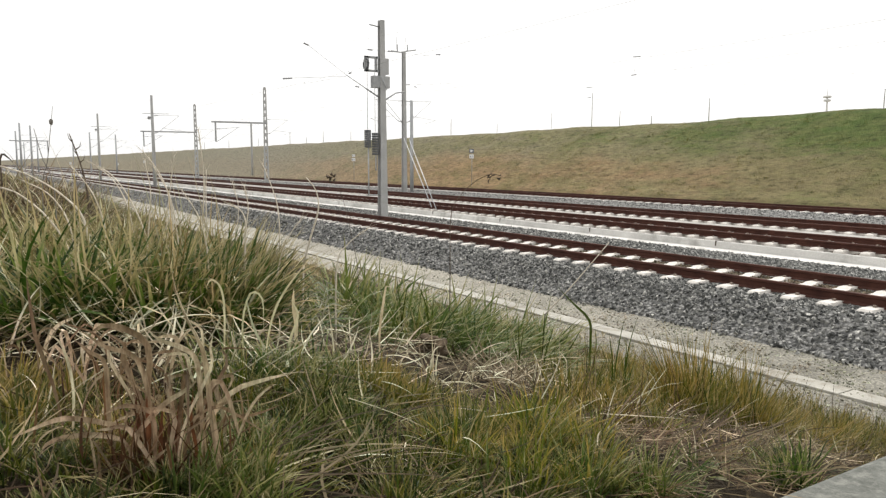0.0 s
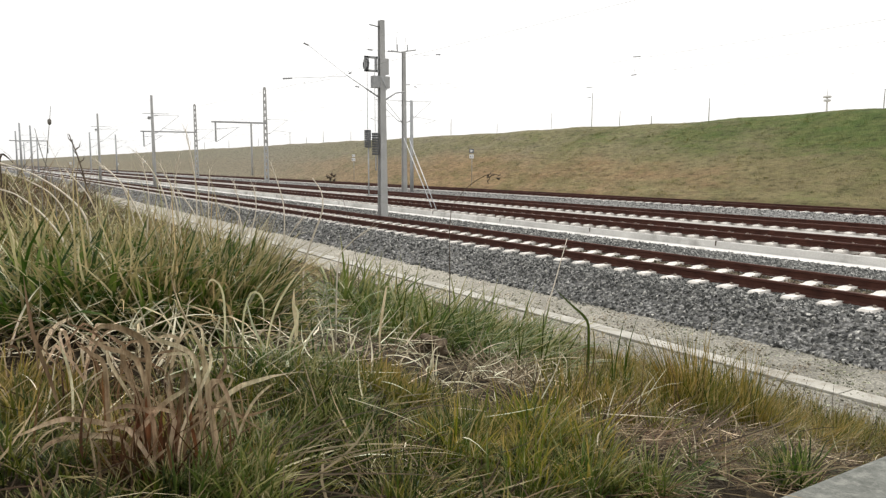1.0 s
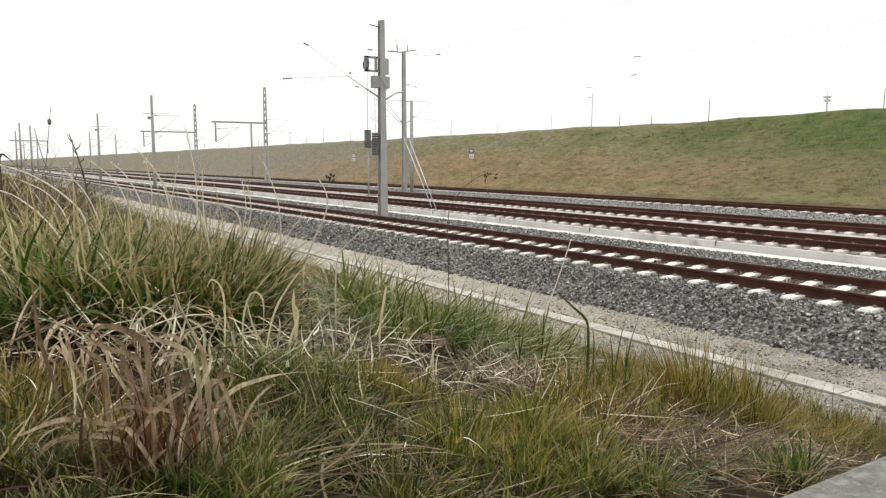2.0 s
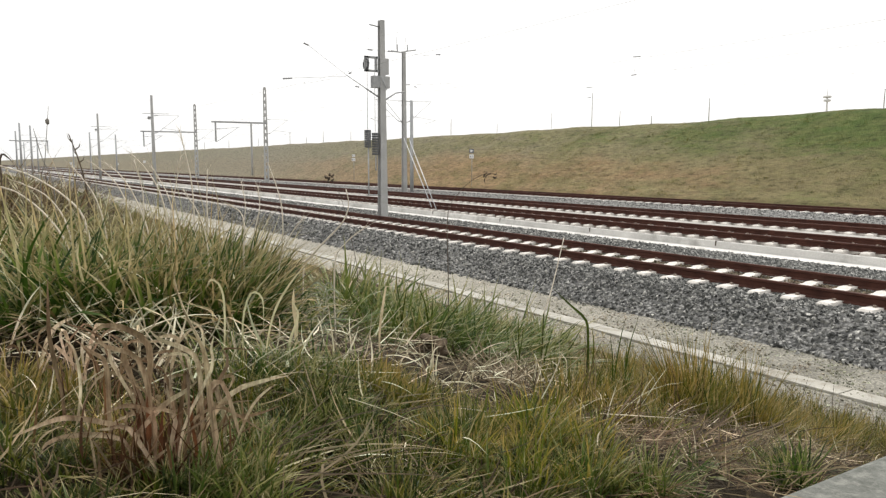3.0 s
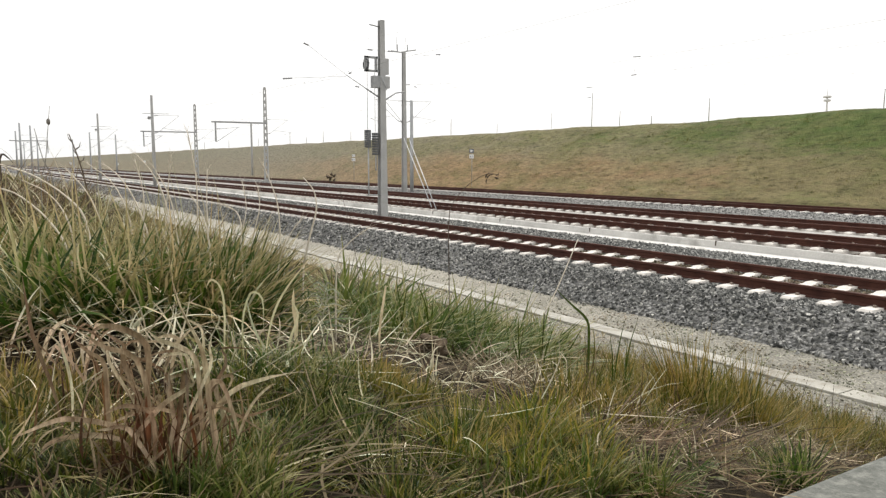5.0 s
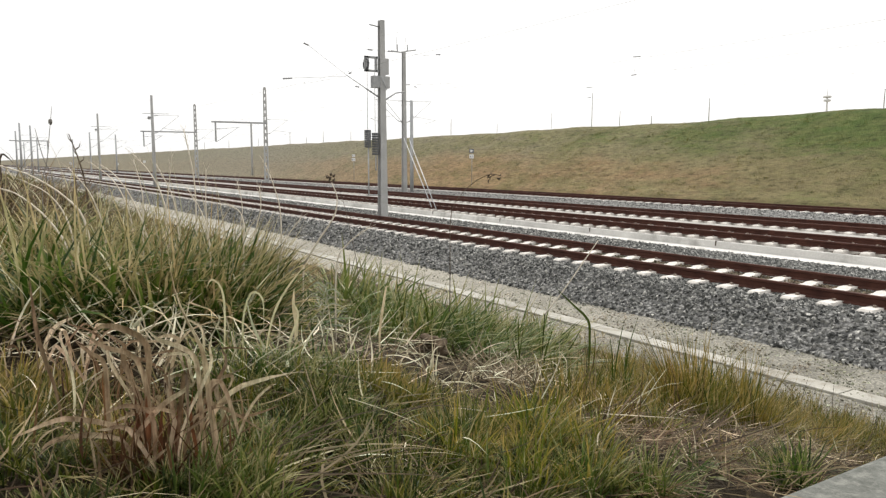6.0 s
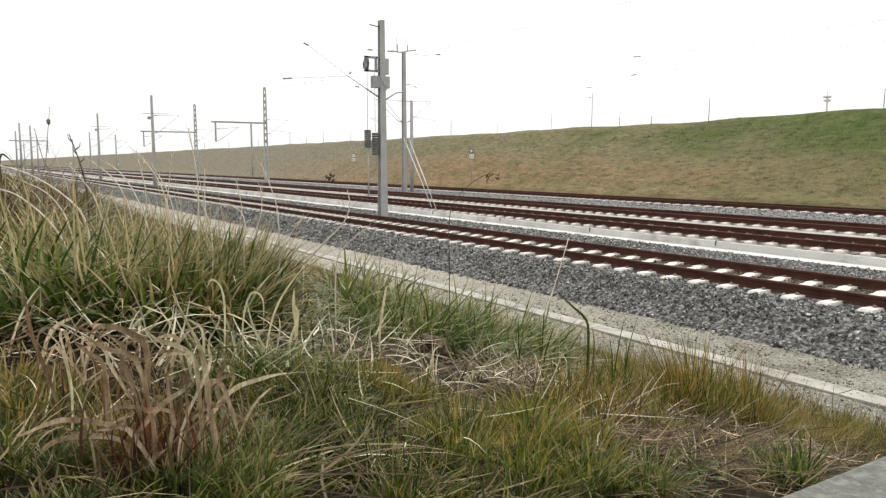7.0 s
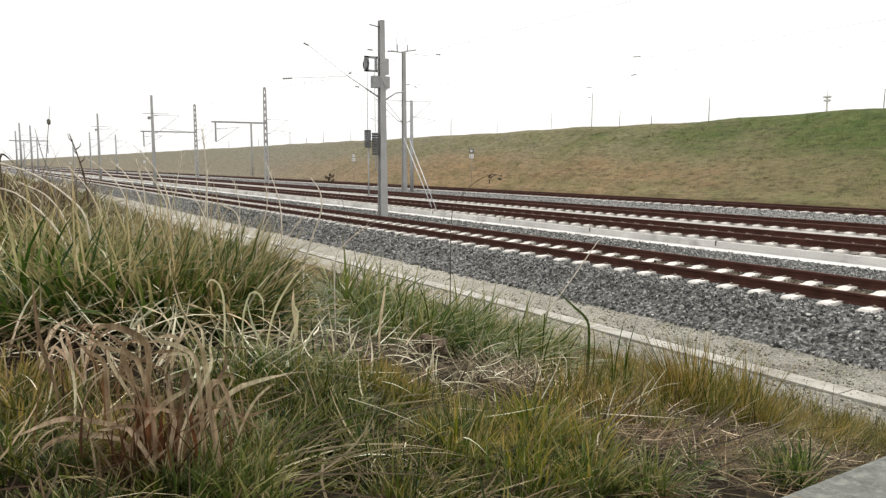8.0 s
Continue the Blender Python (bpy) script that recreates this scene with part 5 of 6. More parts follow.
mid = tussock(0.82, 1.4, LUSH_M, TAN_M, 190, 0.15, (0.30, 0.58), (0.013, 0.025), 38, (0, 75), great)
plant(mid, [(-3.2, 0.62), (-3.3, 0.42), (-3.45, 0.6), (-3.35, 0.78), (-3.6, 0.75), (-3.75, 0.5)], 6, 60)
rightward = tussock(0.84, 1.35, LUSH_M, TAN_M, 190, 0.15, (0.28, 0.56), (0.013, 0.025), 36, (0, 50), great, (0.02, 0.0))
plant(rightward, [(-3.3, 0.9), (-3.45, 1.02), (-3.6, 1.12), (-3.55, 0.92), (-3.7, 1.12), (-3.85, 1.1)], 7, 50)
leftward = tussock(0.76, 1.4, LUSH_M, TAN_M, 190, 0.16, (0.32, 0.62), (0.013, 0.025), 46, (10, 85), great, (-0.65, 0.0))
plant(leftward, [(-3.25, 0.25), (-3.2, 0.1), (-3.35, -0.05), (-3.5, 0.2), (-3.7, 0.1), (-3.5, -0.2)], 8, 50)
broad = tussock(0.88, 1.2, LUSH_M, BLEACHED_M, 56, 0.14, (0.24, 0.44), (0.018, 0.028), 42, (10, 80), "broad green blades at the front of the great tussock")
plant(broad, [(-3.12, 0.52), (-3.15, 0.78), (-3.28, 0.98), (-3.12, 0.22), (-3.42, 1.15), (-3.15, 0.0), (-3.5, 1.25)], 9)
tall = tussock(0.62, 1.25, LUSH_M, TAN_M, 210, 0.18, (0.28, 0.56), (0.010, 0.020), 38, (5, 75), "green tussock streaked with tan dead blades", (-0.2, 0.0))
plant(tall, [(-4.1, 0.75), (-4.1, 1.1), (-3.9, 0.3), (-4.4, 0.85), (-4.35, 0.55), (-3.95, 1.0), (-4.6, 0.3), (-4.3, 0.05)], 1, 70)
plumes = tussock(0.5, 1.0, BLEACHED_M, TAN_M, 32, 0.2, (0.46, 0.78), (0.006, 0.010), 24, (5, 70), "sparse pale dry stems rising out of the great tussock", (-0.15, 0.0))
plant(plumes, [(-3.7, 0.8), (-3.8, 0.95), (-4.2, 0.9), (-3.9, 0.6), (-4.3, 0.65), (-4.0, 1.1), (-4.5, 1.0), (-4.6, 0.55)], 12, 120)
dry = tussock(0.65, 0.9, TAN_M, OLIVE_M, 230, 0.22, (0.26, 0.52), (0.006, 0.013), 44, (20, 80), "tan dry tussock bending in the wind", (-0.6, 0.0))
plant(dry, [(-4.1, -0.1), (-5.0, 0.0), (-4.6, 0.5), (-4.4, 0.2), (-4.75, 0.75), (-4.35, -0.2), (-5.0, 0.6), (-4.9, 0.3)], 2, 80)
brown = tussock(0.55, 1.0, WEATHERED_M, RUSSET_M, 260, 0.24, (0.34, 0.66), (0.006, 0.012), 58, (30, 90), "brown matted dead tussock on the bank's crest", (-0.3, 0.0))
plant(brown, [(-5.2, 0.4), (-5.4, 0.1), (-5.9, 0.1), (-5.6, 0.5), (-6.4, 0.3), (-5.3, 0.25), (-5.7, 0.3), (-6.0, 0.5)], 13, 120)
green = tussock(0.93, 1.0, FRESH_M, STRAW_M, 120, 0.2, (0.34, 0.72), (0.014, 0.027), 46, (0, 65), "fresh green tussock above the gravel edge")
plant(green, [(-4.5, 2.6), (-4.6, 2.9), (-4.9, 2.45), (-4.9, 3.2), (-5.0, 3.7), (-4.7, 3.45), (-5.3, 2.8), (-5.1, 4.2), (-4.8, 4.0), (-5.2, 2.35)], 3)
olive = tussock(0.85, 1.0, OCHRE_M, TAN_M, 240, 0.19, (0.20, 0.44), (0.006, 0.0105), 36, (0, 55), "ochre and olive fine grass tuft")
plant(olive, [(-3.9, 4.2), (-3.9, 4.8), (-3.4, 4.7), (-3.7, 5.4), (-3.2, 5.4), (-4.2, 4.3), (-4.4, 5.2), (-3.3, 4.1), (-3.4, 6.2), (-2.8, 6.3), (-4.0, 5.8), (-4.7, 5.9), (-2.6, 5.8), (-2.4, 6.6), (-3.0, 4.6), (-4.9, 5.1), (-3.7, 6.7), (-3.2, 6.9), (-4.3, 6.6), (-2.9, 7.0)], 4)
low = tussock(0.7, 1.0, OLIVE_M, GREEN_M, 140, 0.11, (0.08, 0.17), (0.0035, 0.007), 44, (5, 70), "low olive grass tuft in dead thatch")
plant(low, [(-1.55, 1.5), (-1.65, 1.62), (-1.9, 1.7), (-1.5, 1.2), (-2.2, 1.5), (-2.1, 1.05), (-2.4, 1.0), (-2.3, 2.6), (-2.0, 0.75), (-1.7, 0.6), (-2.4, 0.5)], 5)

# ---------------------------------------------------------------- single plants
AHEAD = Vector((-0.84375, 0.53674, 0.0))      # level line of sight
ACROSS = Vector((0.53674, 0.84375, 0.0))


def ribbon(bm, pts, widths, fold=0.25, turn=0.0, twist=0.0):
    """A leaf with a folded midrib through (u, v, w) points: across, up, ahead."""
    rows = []
    n = len(pts)
    for i, q in enumerate(pts):
        q = Vector(q)
        d = (Vector(pts[min(i + 1, n - 1)]) - Vector(pts[max(i - 1, 0)])).normalized()
        sd = d.cross(Vector((math.sin(turn + twist * i), math.cos(turn + twist * i), 0.15))).normalized()
        up = sd.cross(d)
        w = widths[i]
        rows.append([bm.verts.new(q - sd * w / 2), bm.verts.new(q + up * w * fold), bm.verts.new(q + sd * w / 2)])
    for r0, r1 in zip(rows, rows[1:]):
        for k in (0, 1):
            f = bm.faces.new((r0[k], r0[k + 1], r1[k + 1], r1[k]))
            f.smooth = True
    return bm


def spline(pts, n):
    """Even points on a smooth curve through pts."""
    pts = [Vector(p) if len(p) == 3 else Vector((p[0], 0, p[1])) for p in pts]
    full = [pts[0] * 2 - pts[1]] + pts + [pts[-1] * 2 - pts[-2]]
    res = []
    for i in range(n + 1):
        t = i / n * (len(pts) - 1)
        k = min(int(t), len(pts) - 2)
        u = t - k
        a, b, c, d = full[k:k + 4]
        res.append(0.5 * (2 * b + (c - a) * u + (2 * a - 5 * b + 4 * c - d) * u * u + (3 * b - a - 3 * c + d) * u ** 3))
    return res


def stalk(x, y, pts, r, mat, label, category="grass stalk", awn=0.0, group="tall dry stalks in the wind"):
    """A thin dry stem; local x is across, z up."""
    t = tagged(empty("grass_stalk"), label, category, group)
    c = spline(pts, 14)
    part("stem", tube(bmesh.new(), c, [r * (1 - 0.6 * i / 14) for i in range(15)], 5), mat, t)
    if awn:
        bm = bmesh.new()
        tip, back = c[-1], c[-4]
        d = (tip - back).normalized()
        for i in range(10):
            q = back.lerp(tip, i / 9)
            a = i * 2.4
            tube(bm, [q, q + (d * 0.8 + Vector((math.cos(a), math.sin(a), 0)) * 0.35) * awn], [0.0012, 0.0005], 3)
        part("seed_head", bm, mat, t)
    base = Vector((x, y, float(land(x, y))))
    return t, base


# tall pale stalks that wave above the bank
stems = [
    (-3.63, 1.13, [(0, 0), (0, 0.346), (0.006, 0.457), (-0.014, 0.527), (-0.07, 0.563)], 0.0036, 3.5, 0.7, 1.9),
    (-3.94, 1.04, [(0, 0), (0, 0.305), (-0.003, 0.482), (0.003, 0.658)], 0.0036, 4, 1.0, 3.0),
    (-4.17, 1.05, [(0, 0), (0, 0.277), (0.006, 0.555), (-0.016, 0.74), (-0.037, 0.864)], 0.0038, 5, 0.9, 0.9),
    (-3.29, 1.47, [(0, 0), (0.01, 0.404), (0.068, 0.513), (0.164, 0.589)], 0.003, 1.2, 0.8, 2.2),
    (-3.99, 0.78, [(0, 0), (-0.02, 0.278), (-0.086, 0.478), (-0.159, 0.593), (-0.231, 0.65)], 0.0036, 2.5, 0.8, 5.0),
    (-3.94, 0.49, [(0, 0), (-0.02, 0.356), (-0.109, 0.492), (-0.273, 0.6), (-0.437, 0.654)], 0.0045, 1.5, 0.7, 4.1),
    (-3.83, 1.38, [(0, 0), (0.012, 0.414), (0.004, 0.6), (-0.025, 0.71), (-0.075, 0.84)], 0.0032, 3.2, 0.95, 2.7),
    (-3.75, 0.39, [(0, 0), (-0.02, 0.251), (-0.103, 0.405), (-0.232, 0.52), (-0.335, 0.559)], 0.004, 1.5, 0.8, 0.2),
    (-4.05, 0.88, [(0, 0), (0, 0.329), (-0.03, 0.505), (-0.089, 0.623), (-0.163, 0.711)], 0.0036, 3.5, 0.9, 1.2),
    (-3.72, 1.19, [(0, 0), (0.01, 0.37), (0.043, 0.542), (0.035, 0.656)], 0.003, 5, 1.05, 5.6),
    (-4.4, 0.95, [(0, 0), (-0.01, 0.3), (0.02, 0.52), (0.05, 0.70)], 0.0034, 4, 0.85, 3.6),
    (-4.3, 0.62, [(0, 0), (-0.03, 0.28), (-0.09, 0.46), (-0.2, 0.60)], 0.0036, 2.5, 0.75, 0.7),
    (-3.6, 0.95, [(0, 0), (0.01, 0.3), (-0.02, 0.47), (-0.09, 0.60)], 0.003, 3.0, 0.95, 4.4),
    (-3.85, 0.7, [(0, 0), (0.02, 0.33), (0.03, 0.52), (0.0, 0.68)], 0.003, 4.0, 0.9, 1.6),
    (-4.2, 0.45, [(0, 0), (-0.03, 0.3), (-0.12, 0.46), (-0.26, 0.54)], 0.0036, 1.8, 0.8, 2.4),
    (-3.55, 1.25, [(0, 0), (0.03, 0.3), (0.08, 0.45), (0.15, 0.55)], 0.003, 2.6, 1.0, 0.1),
    (-4.4, 1.35, [(0, 0), (0.01, 0.32), (0.04, 0.5), (0.02, 0.66)], 0.003, 4.0, 0.85, 5.2),
    (-3.9, 0.9, [(0, 0), (-0.02, 0.3), (-0.05, 0.5), (-0.13, 0.66)], 0.0034, 2.6, 0.78, 3.3),
    (-4.6, 0.8, [(0, 0), (-0.02, 0.3), (-0.10, 0.5), (-0.24, 0.62)], 0.0036, 2.5, 0.85, 2.9),
]
for x, y, pts, r, amount, rate, phase in stems:
    t, base = stalk(x, y, pts, r * 1.5, STALK_M, "pale dry grass stalk bending above the tussocks", awn=0.05)
    sway(t, base, amount, rate, phase)

# the bleached stalk that swings before the near track: a still foot and a moving upper stem
swing = tagged(empty("grass_stalk"), "single bleached stalk swinging before the near track", "grass stalk", "tall dry stalks in the wind")
SWING_FOOT = Vector((-3.94, 3.345, float(land(-3.94, 3.345))))
part("lower_stem", tube(bmesh.new(), [(-0.02, 0, -0.02), (-0.01, 0, 0.25), (0, 0, 0.485)], [0.005, 0.0048, 0.0046], 6), GREEN_M, swing)
upper = part("upper_stem", tube(bmesh.new(), spline([(0, 0), (0.004, 0.22), (-0.004, 0.47), (-0.012, 0.665)], 10), [0.0052 - 0.0002 * i for i in range(11)], 6), STALK_M, swing)
SWING = [(0, 43), (0.3, 37), (0.6, 29), (0.9, 20), (1.2, 20), (1.5, 17), (1.9, 23), (2.3, 21), (2.9, 15), (3.2, 25), (3.5, 11.5), (3.8, 14.4), (4.1, 17.6), (4.4, 19.5), (4.8, 24), (5.3, 32), (5.9, 38), (6.2, 36), (6.5, 30), (6.8, 32), (7.0, 21), (7.5, 28), (8.0, 38)]

# the tall curled stalk that whips to and fro above the tussock
wave = tagged(empty("grass_stalk"), "tall bleached stalk with a curled tip whipping in the wind", "grass stalk", "tall dry stalks in the wind")
WAVE_FOOT = Vector((-3.66, 1.44, float(land(-3.66, 1.44))))
part("lower_stem", tube(bmesh.new(), [(0, 0, -0.02), (0.012, 0, 0.17), (0.02, 0, 0.35)], [0.005, 0.0048, 0.0046], 6), STALK_M, wave)
whip = part("upper_stem", tube(bmesh.new(), spline([(0, 0), (0.047, 0.142), (0.088, 0.25), (0.101, 0.315), (0.09, 0.39), (0.047, 0.453)], 14), [0.0060 - 0.00026 * i for i in range(15)], 6), STALK_M, wave)
WHIP = [(0, -3), (0.1, -12), (0.2, -5), (0.3, 0), (0.4, -8), (0.5, 8), (0.7, 0), (1.0, 1), (1.1, -8), (1.2, 0), (1.3, 6), (1.4, 4), (1.5, -8), (1.6, 25), (1.7, 30), (2.0, 5), (2.3, -8), (2.6, 12), (2.8, 28), (3.0, 24), (3.1, 3), (3.2, -15), (3.5, -6), (3.7, -15), (3.8, 30), (3.9, 5)]
WHIP += [(4.0, -6), (4.1, -3), (4.3, -3), (4.45, -12), (4.6, 6), (4.7, 14), (5.0, -5), (5.3, 12), (5.6, -4), (5.8, 5), (5.9, 15), (6.1, 10), (6.2, 6), (6.3, 25), (6.4, 25), (6.5, 5), (6.6, 1), (6.8, -5), (6.9, 15), (7.0, 25), (7.1, 14), (7.2, -5), (7.3, 12), (7.4, 22), (7.5, 15), (7.6, 18), (7.7, -8), (7.8, -14), (7.9, 8), (8.0, 0)]

# dark dead weeds
t, base = stalk(-5.07, 0.62, [(0, 0), (0.0, 0.306), (-0.035, 0.496), (-0.094, 0.677)], 0.0075, TWIG_M, "dark leafless dead weed stem with stubs", "weed stem", group="dead weeds on the bank")
bm = bmesh.new()
for i, (u, v, sd) in enumerate(((-0.01, 0.36, 1), (-0.02, 0.42, -1), (-0.04, 0.5, 1), (-0.05, 0.55, -1), (-0.06, 0.58, 1), (-0.08, 0.63, -1))):
    tube(bm, [(u, 0, v), (u + sd * 0.022, 0.01, v + 0.02), (u + sd * 0.03, 0.012, v + 0.05)], [0.004, 0.003, 0.001], 4)
part("side_twigs", bm, TWIG_M, t)
sway(t, base, 0.25, 0.9, 1.0)
t, base = stalk(-4.93, 2.39, [(0, 0), (0.0, 0.345), (-0.042, 0.593), (-0.113, 0.904), (-0.196, 1.041)], 0.0026, TWIG_M, "thin dark weed with a branched seed head", "weed stem", group="dead weeds on the bank")
bm = bmesh.new()
for i in range(6):
    a = i * 0.9 - 1.6
    tube(bm, [(-0.19, 0, 1.03), (-0.195 + 0.02 * math.sin(a), 0.012 * math.cos(3 * a), 1.04 + 0.012 * math.cos(a)), (-0.205 + 0.036 * math.sin(a), 0.02 * math.cos(3 * a), 1.05 + 0.015 * math.cos(a * 1.3))], [0.0025, 0.002, 0.001], 4)
for i in range(6):
    u = random.uniform(-0.02, 0.02)
    tube(bm, [(-0.19 + u, 0, 1.0 + 0.01 * i), (-0.19 + u * 1.8, 0.01, 1.02 + 0.01 * i)], [0.010, 0.004], 5)
part("seed_head", bm, TWIG_M, t)
sway(t, base, 0.5, 0.8, 2.0)
t, base = stalk(-4.32, 2.8, [(0, 0), (0.0, 0.575), (0.0, 0.966), (0.067, 1.104), (0.158, 1.194), (0.264, 1.249), (0.335, 1.243)], 0.0036, TWIG_M, "dark dead weed with a drooping leafy head", "weed stem", group="dead weeds on the bank")
bm = bmesh.new()
for i in range(10):
    u, v = random.uniform(0.25, 0.35), 1.235 + random.uniform(-0.02, 0.015)
    a = random.uniform(-2.4, 0.9)
    l = random.uniform(0.015, 0.036)
    tube(bm, [(u, 0, v), (u + l * 0.6 * math.cos(a), 0.01, v + l * 0.6 * math.sin(a)), (u + l * math.cos(a + 0.4), 0.015, v + l * math.sin(a + 0.4))], [0.003, 0.0045, 0.001], 4)
part("withered_leaves", bm, TWIG_M, t, "withered brown leaves")
sway(t, base, 0, 1, 0, [(0, 0.6), (0.5, 0.3), (1.0, 0.4), (1.5, -0.9), (2.2, -0.4), (2.9, -0.5), (3.2, -1.4), (3.5, -1.0), (4.0, -0.8), (4.5, -0.8), (5.2, 0.2), (5.9, 0.6), (6.5, 0.3), (7.0, 0.1), (7.5, 0.4), (8.0, 0.9)])
t, base = stalk(-4.77, 0.35, [(0, 0), (0.0, 0.383), (0.032, 0.51), (0.054, 0.668), (0.064, 0.738), (0.076, 0.827)], 0.0030, WEED_M, "slender weed with one round dry flower head", "weed stem", group="dead weeds on the bank")
part("flower_head", tube(bmesh.new(), [(0.066, 0, 0.725), (0.064, 0, 0.733), (0.064, 0, 0.75), (0.066, 0, 0.758)], [0.004, 0.010, 0.011, 0.005], 8), WEED_M, t)
sway(t, base, 0, 1, 0, [(0, 0.9), (0.5, 0.5), (1.0, 0.2), (1.5, -0.2), (2.2, 0.3), (2.9, -0.6), (3.5, -0.9), (4.0, -0.7), (4.5, -0.9), (5.2, 0.1), (5.9, 0.6), (6.5, 0.1), (7.0, -0.2), (7.5, 0.0), (8.0, -0.1)])
t, base = stalk(-4.73, 0.41, [(0, 0), (0.0, 0.396), (-0.054, 0.554), (-0.092, 0.719)], 0.0040, WEED_M, "thin leaning grey weed stem", "weed stem", group="dead weeds on the bank")
sway(t, base, 0, 1, 0, [(0, -0.2), (0.5, 0.6), (1.0, 0.2), (1.5, -0.8), (2.2, 0.2), (3.0, -0.4), (3.5, -1.2), (4.0, -0.5), (4.5, -0.8), (5.2, 0.2), (6.0, 0.3), (6.5, 0.2), (7.0, 0.0), (7.5, -0.3), (8.0, 0.3)])


def leaf_plant(name, x, y, leaves, mat, label, category, group=""):
    """Broad folded leaves, each a part of its own, from one crown."""
    t = tagged(empty(name), label, category, group)
    for pts, w, m in leaves:
        c = spline(pts, 12)
        ph, am = random.uniform(0, 6.283), random.uniform(0.1, 0.45) * w
        c = [q + Vector((am * math.sin(0.75 * i + ph), 0.6 * am * math.sin(0.5 * i + 2 * ph), 0)) * min(1, i / 4) for i, q in enumerate(c)]
        ws = [w * max(0.05, (0.45 + 0.55 * i / 5) if i < 5 else math.cos((i - 5) / 7 * 1.52) ** 0.8) for i in range(13)]
        part("leaf", ribbon(bmesh.new(), c, ws, 0.22, random.uniform(-0.5, 0.5), random.uniform(-0.06, 0.06)), m or mat, t)
    return t, Vector((x, y, float(land(x, y))))


t, base = leaf_plant("bent_leaf_grass", -4.95, 0.16, [([(0, 0, 0), (0.0, 0, 0.36), (0.0, 0, 0.46), (0.022, 0, 0.525), (0.047, 0.01, 0.50), (0.07, 0.015, 0.47)], 0.016, TWIG_M), ([(0, 0, 0), (0.01, 0, 0.2), (0.03, 0, 0.40), (0.05, 0, 0.46)], 0.008, None)], STRAW_M, "withered grass with one dark folded leaf", "grass plant")
sway(t, base, 0.2, 0.8, 0.5)
t, base = leaf_plant("bent_leaf_grass", -3.02, 2.89, [([(0, 0, 0), (0, 0, 0.215), (0, 0, 0.405), (-0.022, 0, 0.491), (-0.112, 0.01, 0.573), (-0.2, 0.015, 0.665)], 0.021, GREEN_M), ([(0, 0, 0), (0.02, 0, 0.2), (0.03, 0, 0.36), (0.02, 0, 0.44)], 0.007, None), ([(0, 0, 0), (-0.03, 0, 0.15), (-0.05, 0, 0.32)], 0.007, None)], OLIVE_M, "dark green grass with one sharply bent leaf", "grass plant")
sway(t, base, 0, 1, 0, [(0, 2.2), (0.5, 1.0), (1.0, 0.6), (1.5, -0.4), (2.2, 0.4), (3.0, 0.0), (3.5, -0.6), (4.0, -0.3), (4.5, 0.2), (5.2, 1.0), (6.0, 1.4), (6.5, 0.9), (7.0, 0.3), (7.5, 0.8), (8.0, 0.8)])
for x, y, lv in ((-3.48, 2.76, ((0.0, 0.41, 0.008), (0.03, 0.36, 0.007), (-0.04, 0.30, 0.007))), (-3.42, 2.9, ((0.06, 0.38, 0.008), (-0.02, 0.30, 0.007))), (-2.86, 2.93, ((0.06, 0.50, 0.009), (-0.02, 0.42, 0.008))), (-2.83, 2.98, ((0.07, 0.52, 0.008), (0.02, 0.40, 0.007))), (-4.12, 2.3, ((-0.03, 0.47, 0.010), (0.05, 0.40, 0.009))), (-4.05, 2.48, ((-0.09, 0.46, 0.010), (0.02, 0.38, 0.009))),
                 (-3.3, 4.55, ((0.03, 0.52, 0.012), (-0.06, 0.46, 0.010), (0.0, 0.40, 0.010))), (-3.4, 5.0, ((-0.04, 0.48, 0.010), (0.05, 0.42, 0.010))), (-2.35, 2.5, ((0.04, 0.30, 0.008), (-0.02, 0.26, 0.007)))):
    t, base = leaf_plant("upright_grass", x, y, [([(0, 0, -0.02), (u * 0.2, 0.01, h * 0.5), (u, 0.02, h)], w, None) for u, h, w in lv], GREEN_M, "few upright dark green grass blades", "grass plant", "upright green blades")
    sway(t, base, 0.5, 0.9, 3 * x)
PALE_LEAF_M = leafy("bleached_leaf", [(0.0, (0.62, 0.54, 0.40)), (1.0, (0.78, 0.72, 0.58))], 0.6, 0.2)
for x, y, pts, w in ((-2.7, 1.04, [(0, 0, 0), (0.0, 0, 0.14), (-0.004, 0, 0.21), (-0.006, 0, 0.29)], 0.017), (-2.88, 1.5, [(0, 0, 0), (0.0, 0, 0.16), (0.01, 0, 0.27), (0.03, 0, 0.365), (0.042, 0, 0.37)], 0.014), (-2.5, 0.7, [(0, 0, 0), (0.01, 0, 0.2), (0.0, 0, 0.30), (-0.03, 0, 0.33), (-0.05, 0, 0.30)], 0.011), (-2.55, 0.86, [(0, 0, 0), (0.03, 0, 0.18), (0.09, 0, 0.29), (0.17, 0, 0.40)], 0.008), (-2.56, 0.79, [(0, 0, 0), (0.0, 0, 0.16), (0.03, 0, 0.27), (0.07, 0, 0.25), (0.075, 0, 0.14)], 0.009),
                     (-2.5, 0.95, [(0, 0, 0), (-0.01, 0, 0.1), (0.02, 0, 0.2), (0.0, 0, 0.26)], 0.009), (-4.5, 3.0, [(0, 0, 0), (0.05, 0, 0.2), (0.03, 0, 0.32)], 0.014)):
    t, base = leaf_plant("dead_leaf_grass", x, y, [(pts, w, None)], PALE_LEAF_M, "single bleached broad grass leaf standing in the thatch", "grass plant", "bleached single leaves")
    sway(t, base, 0.4, 0.8, x)



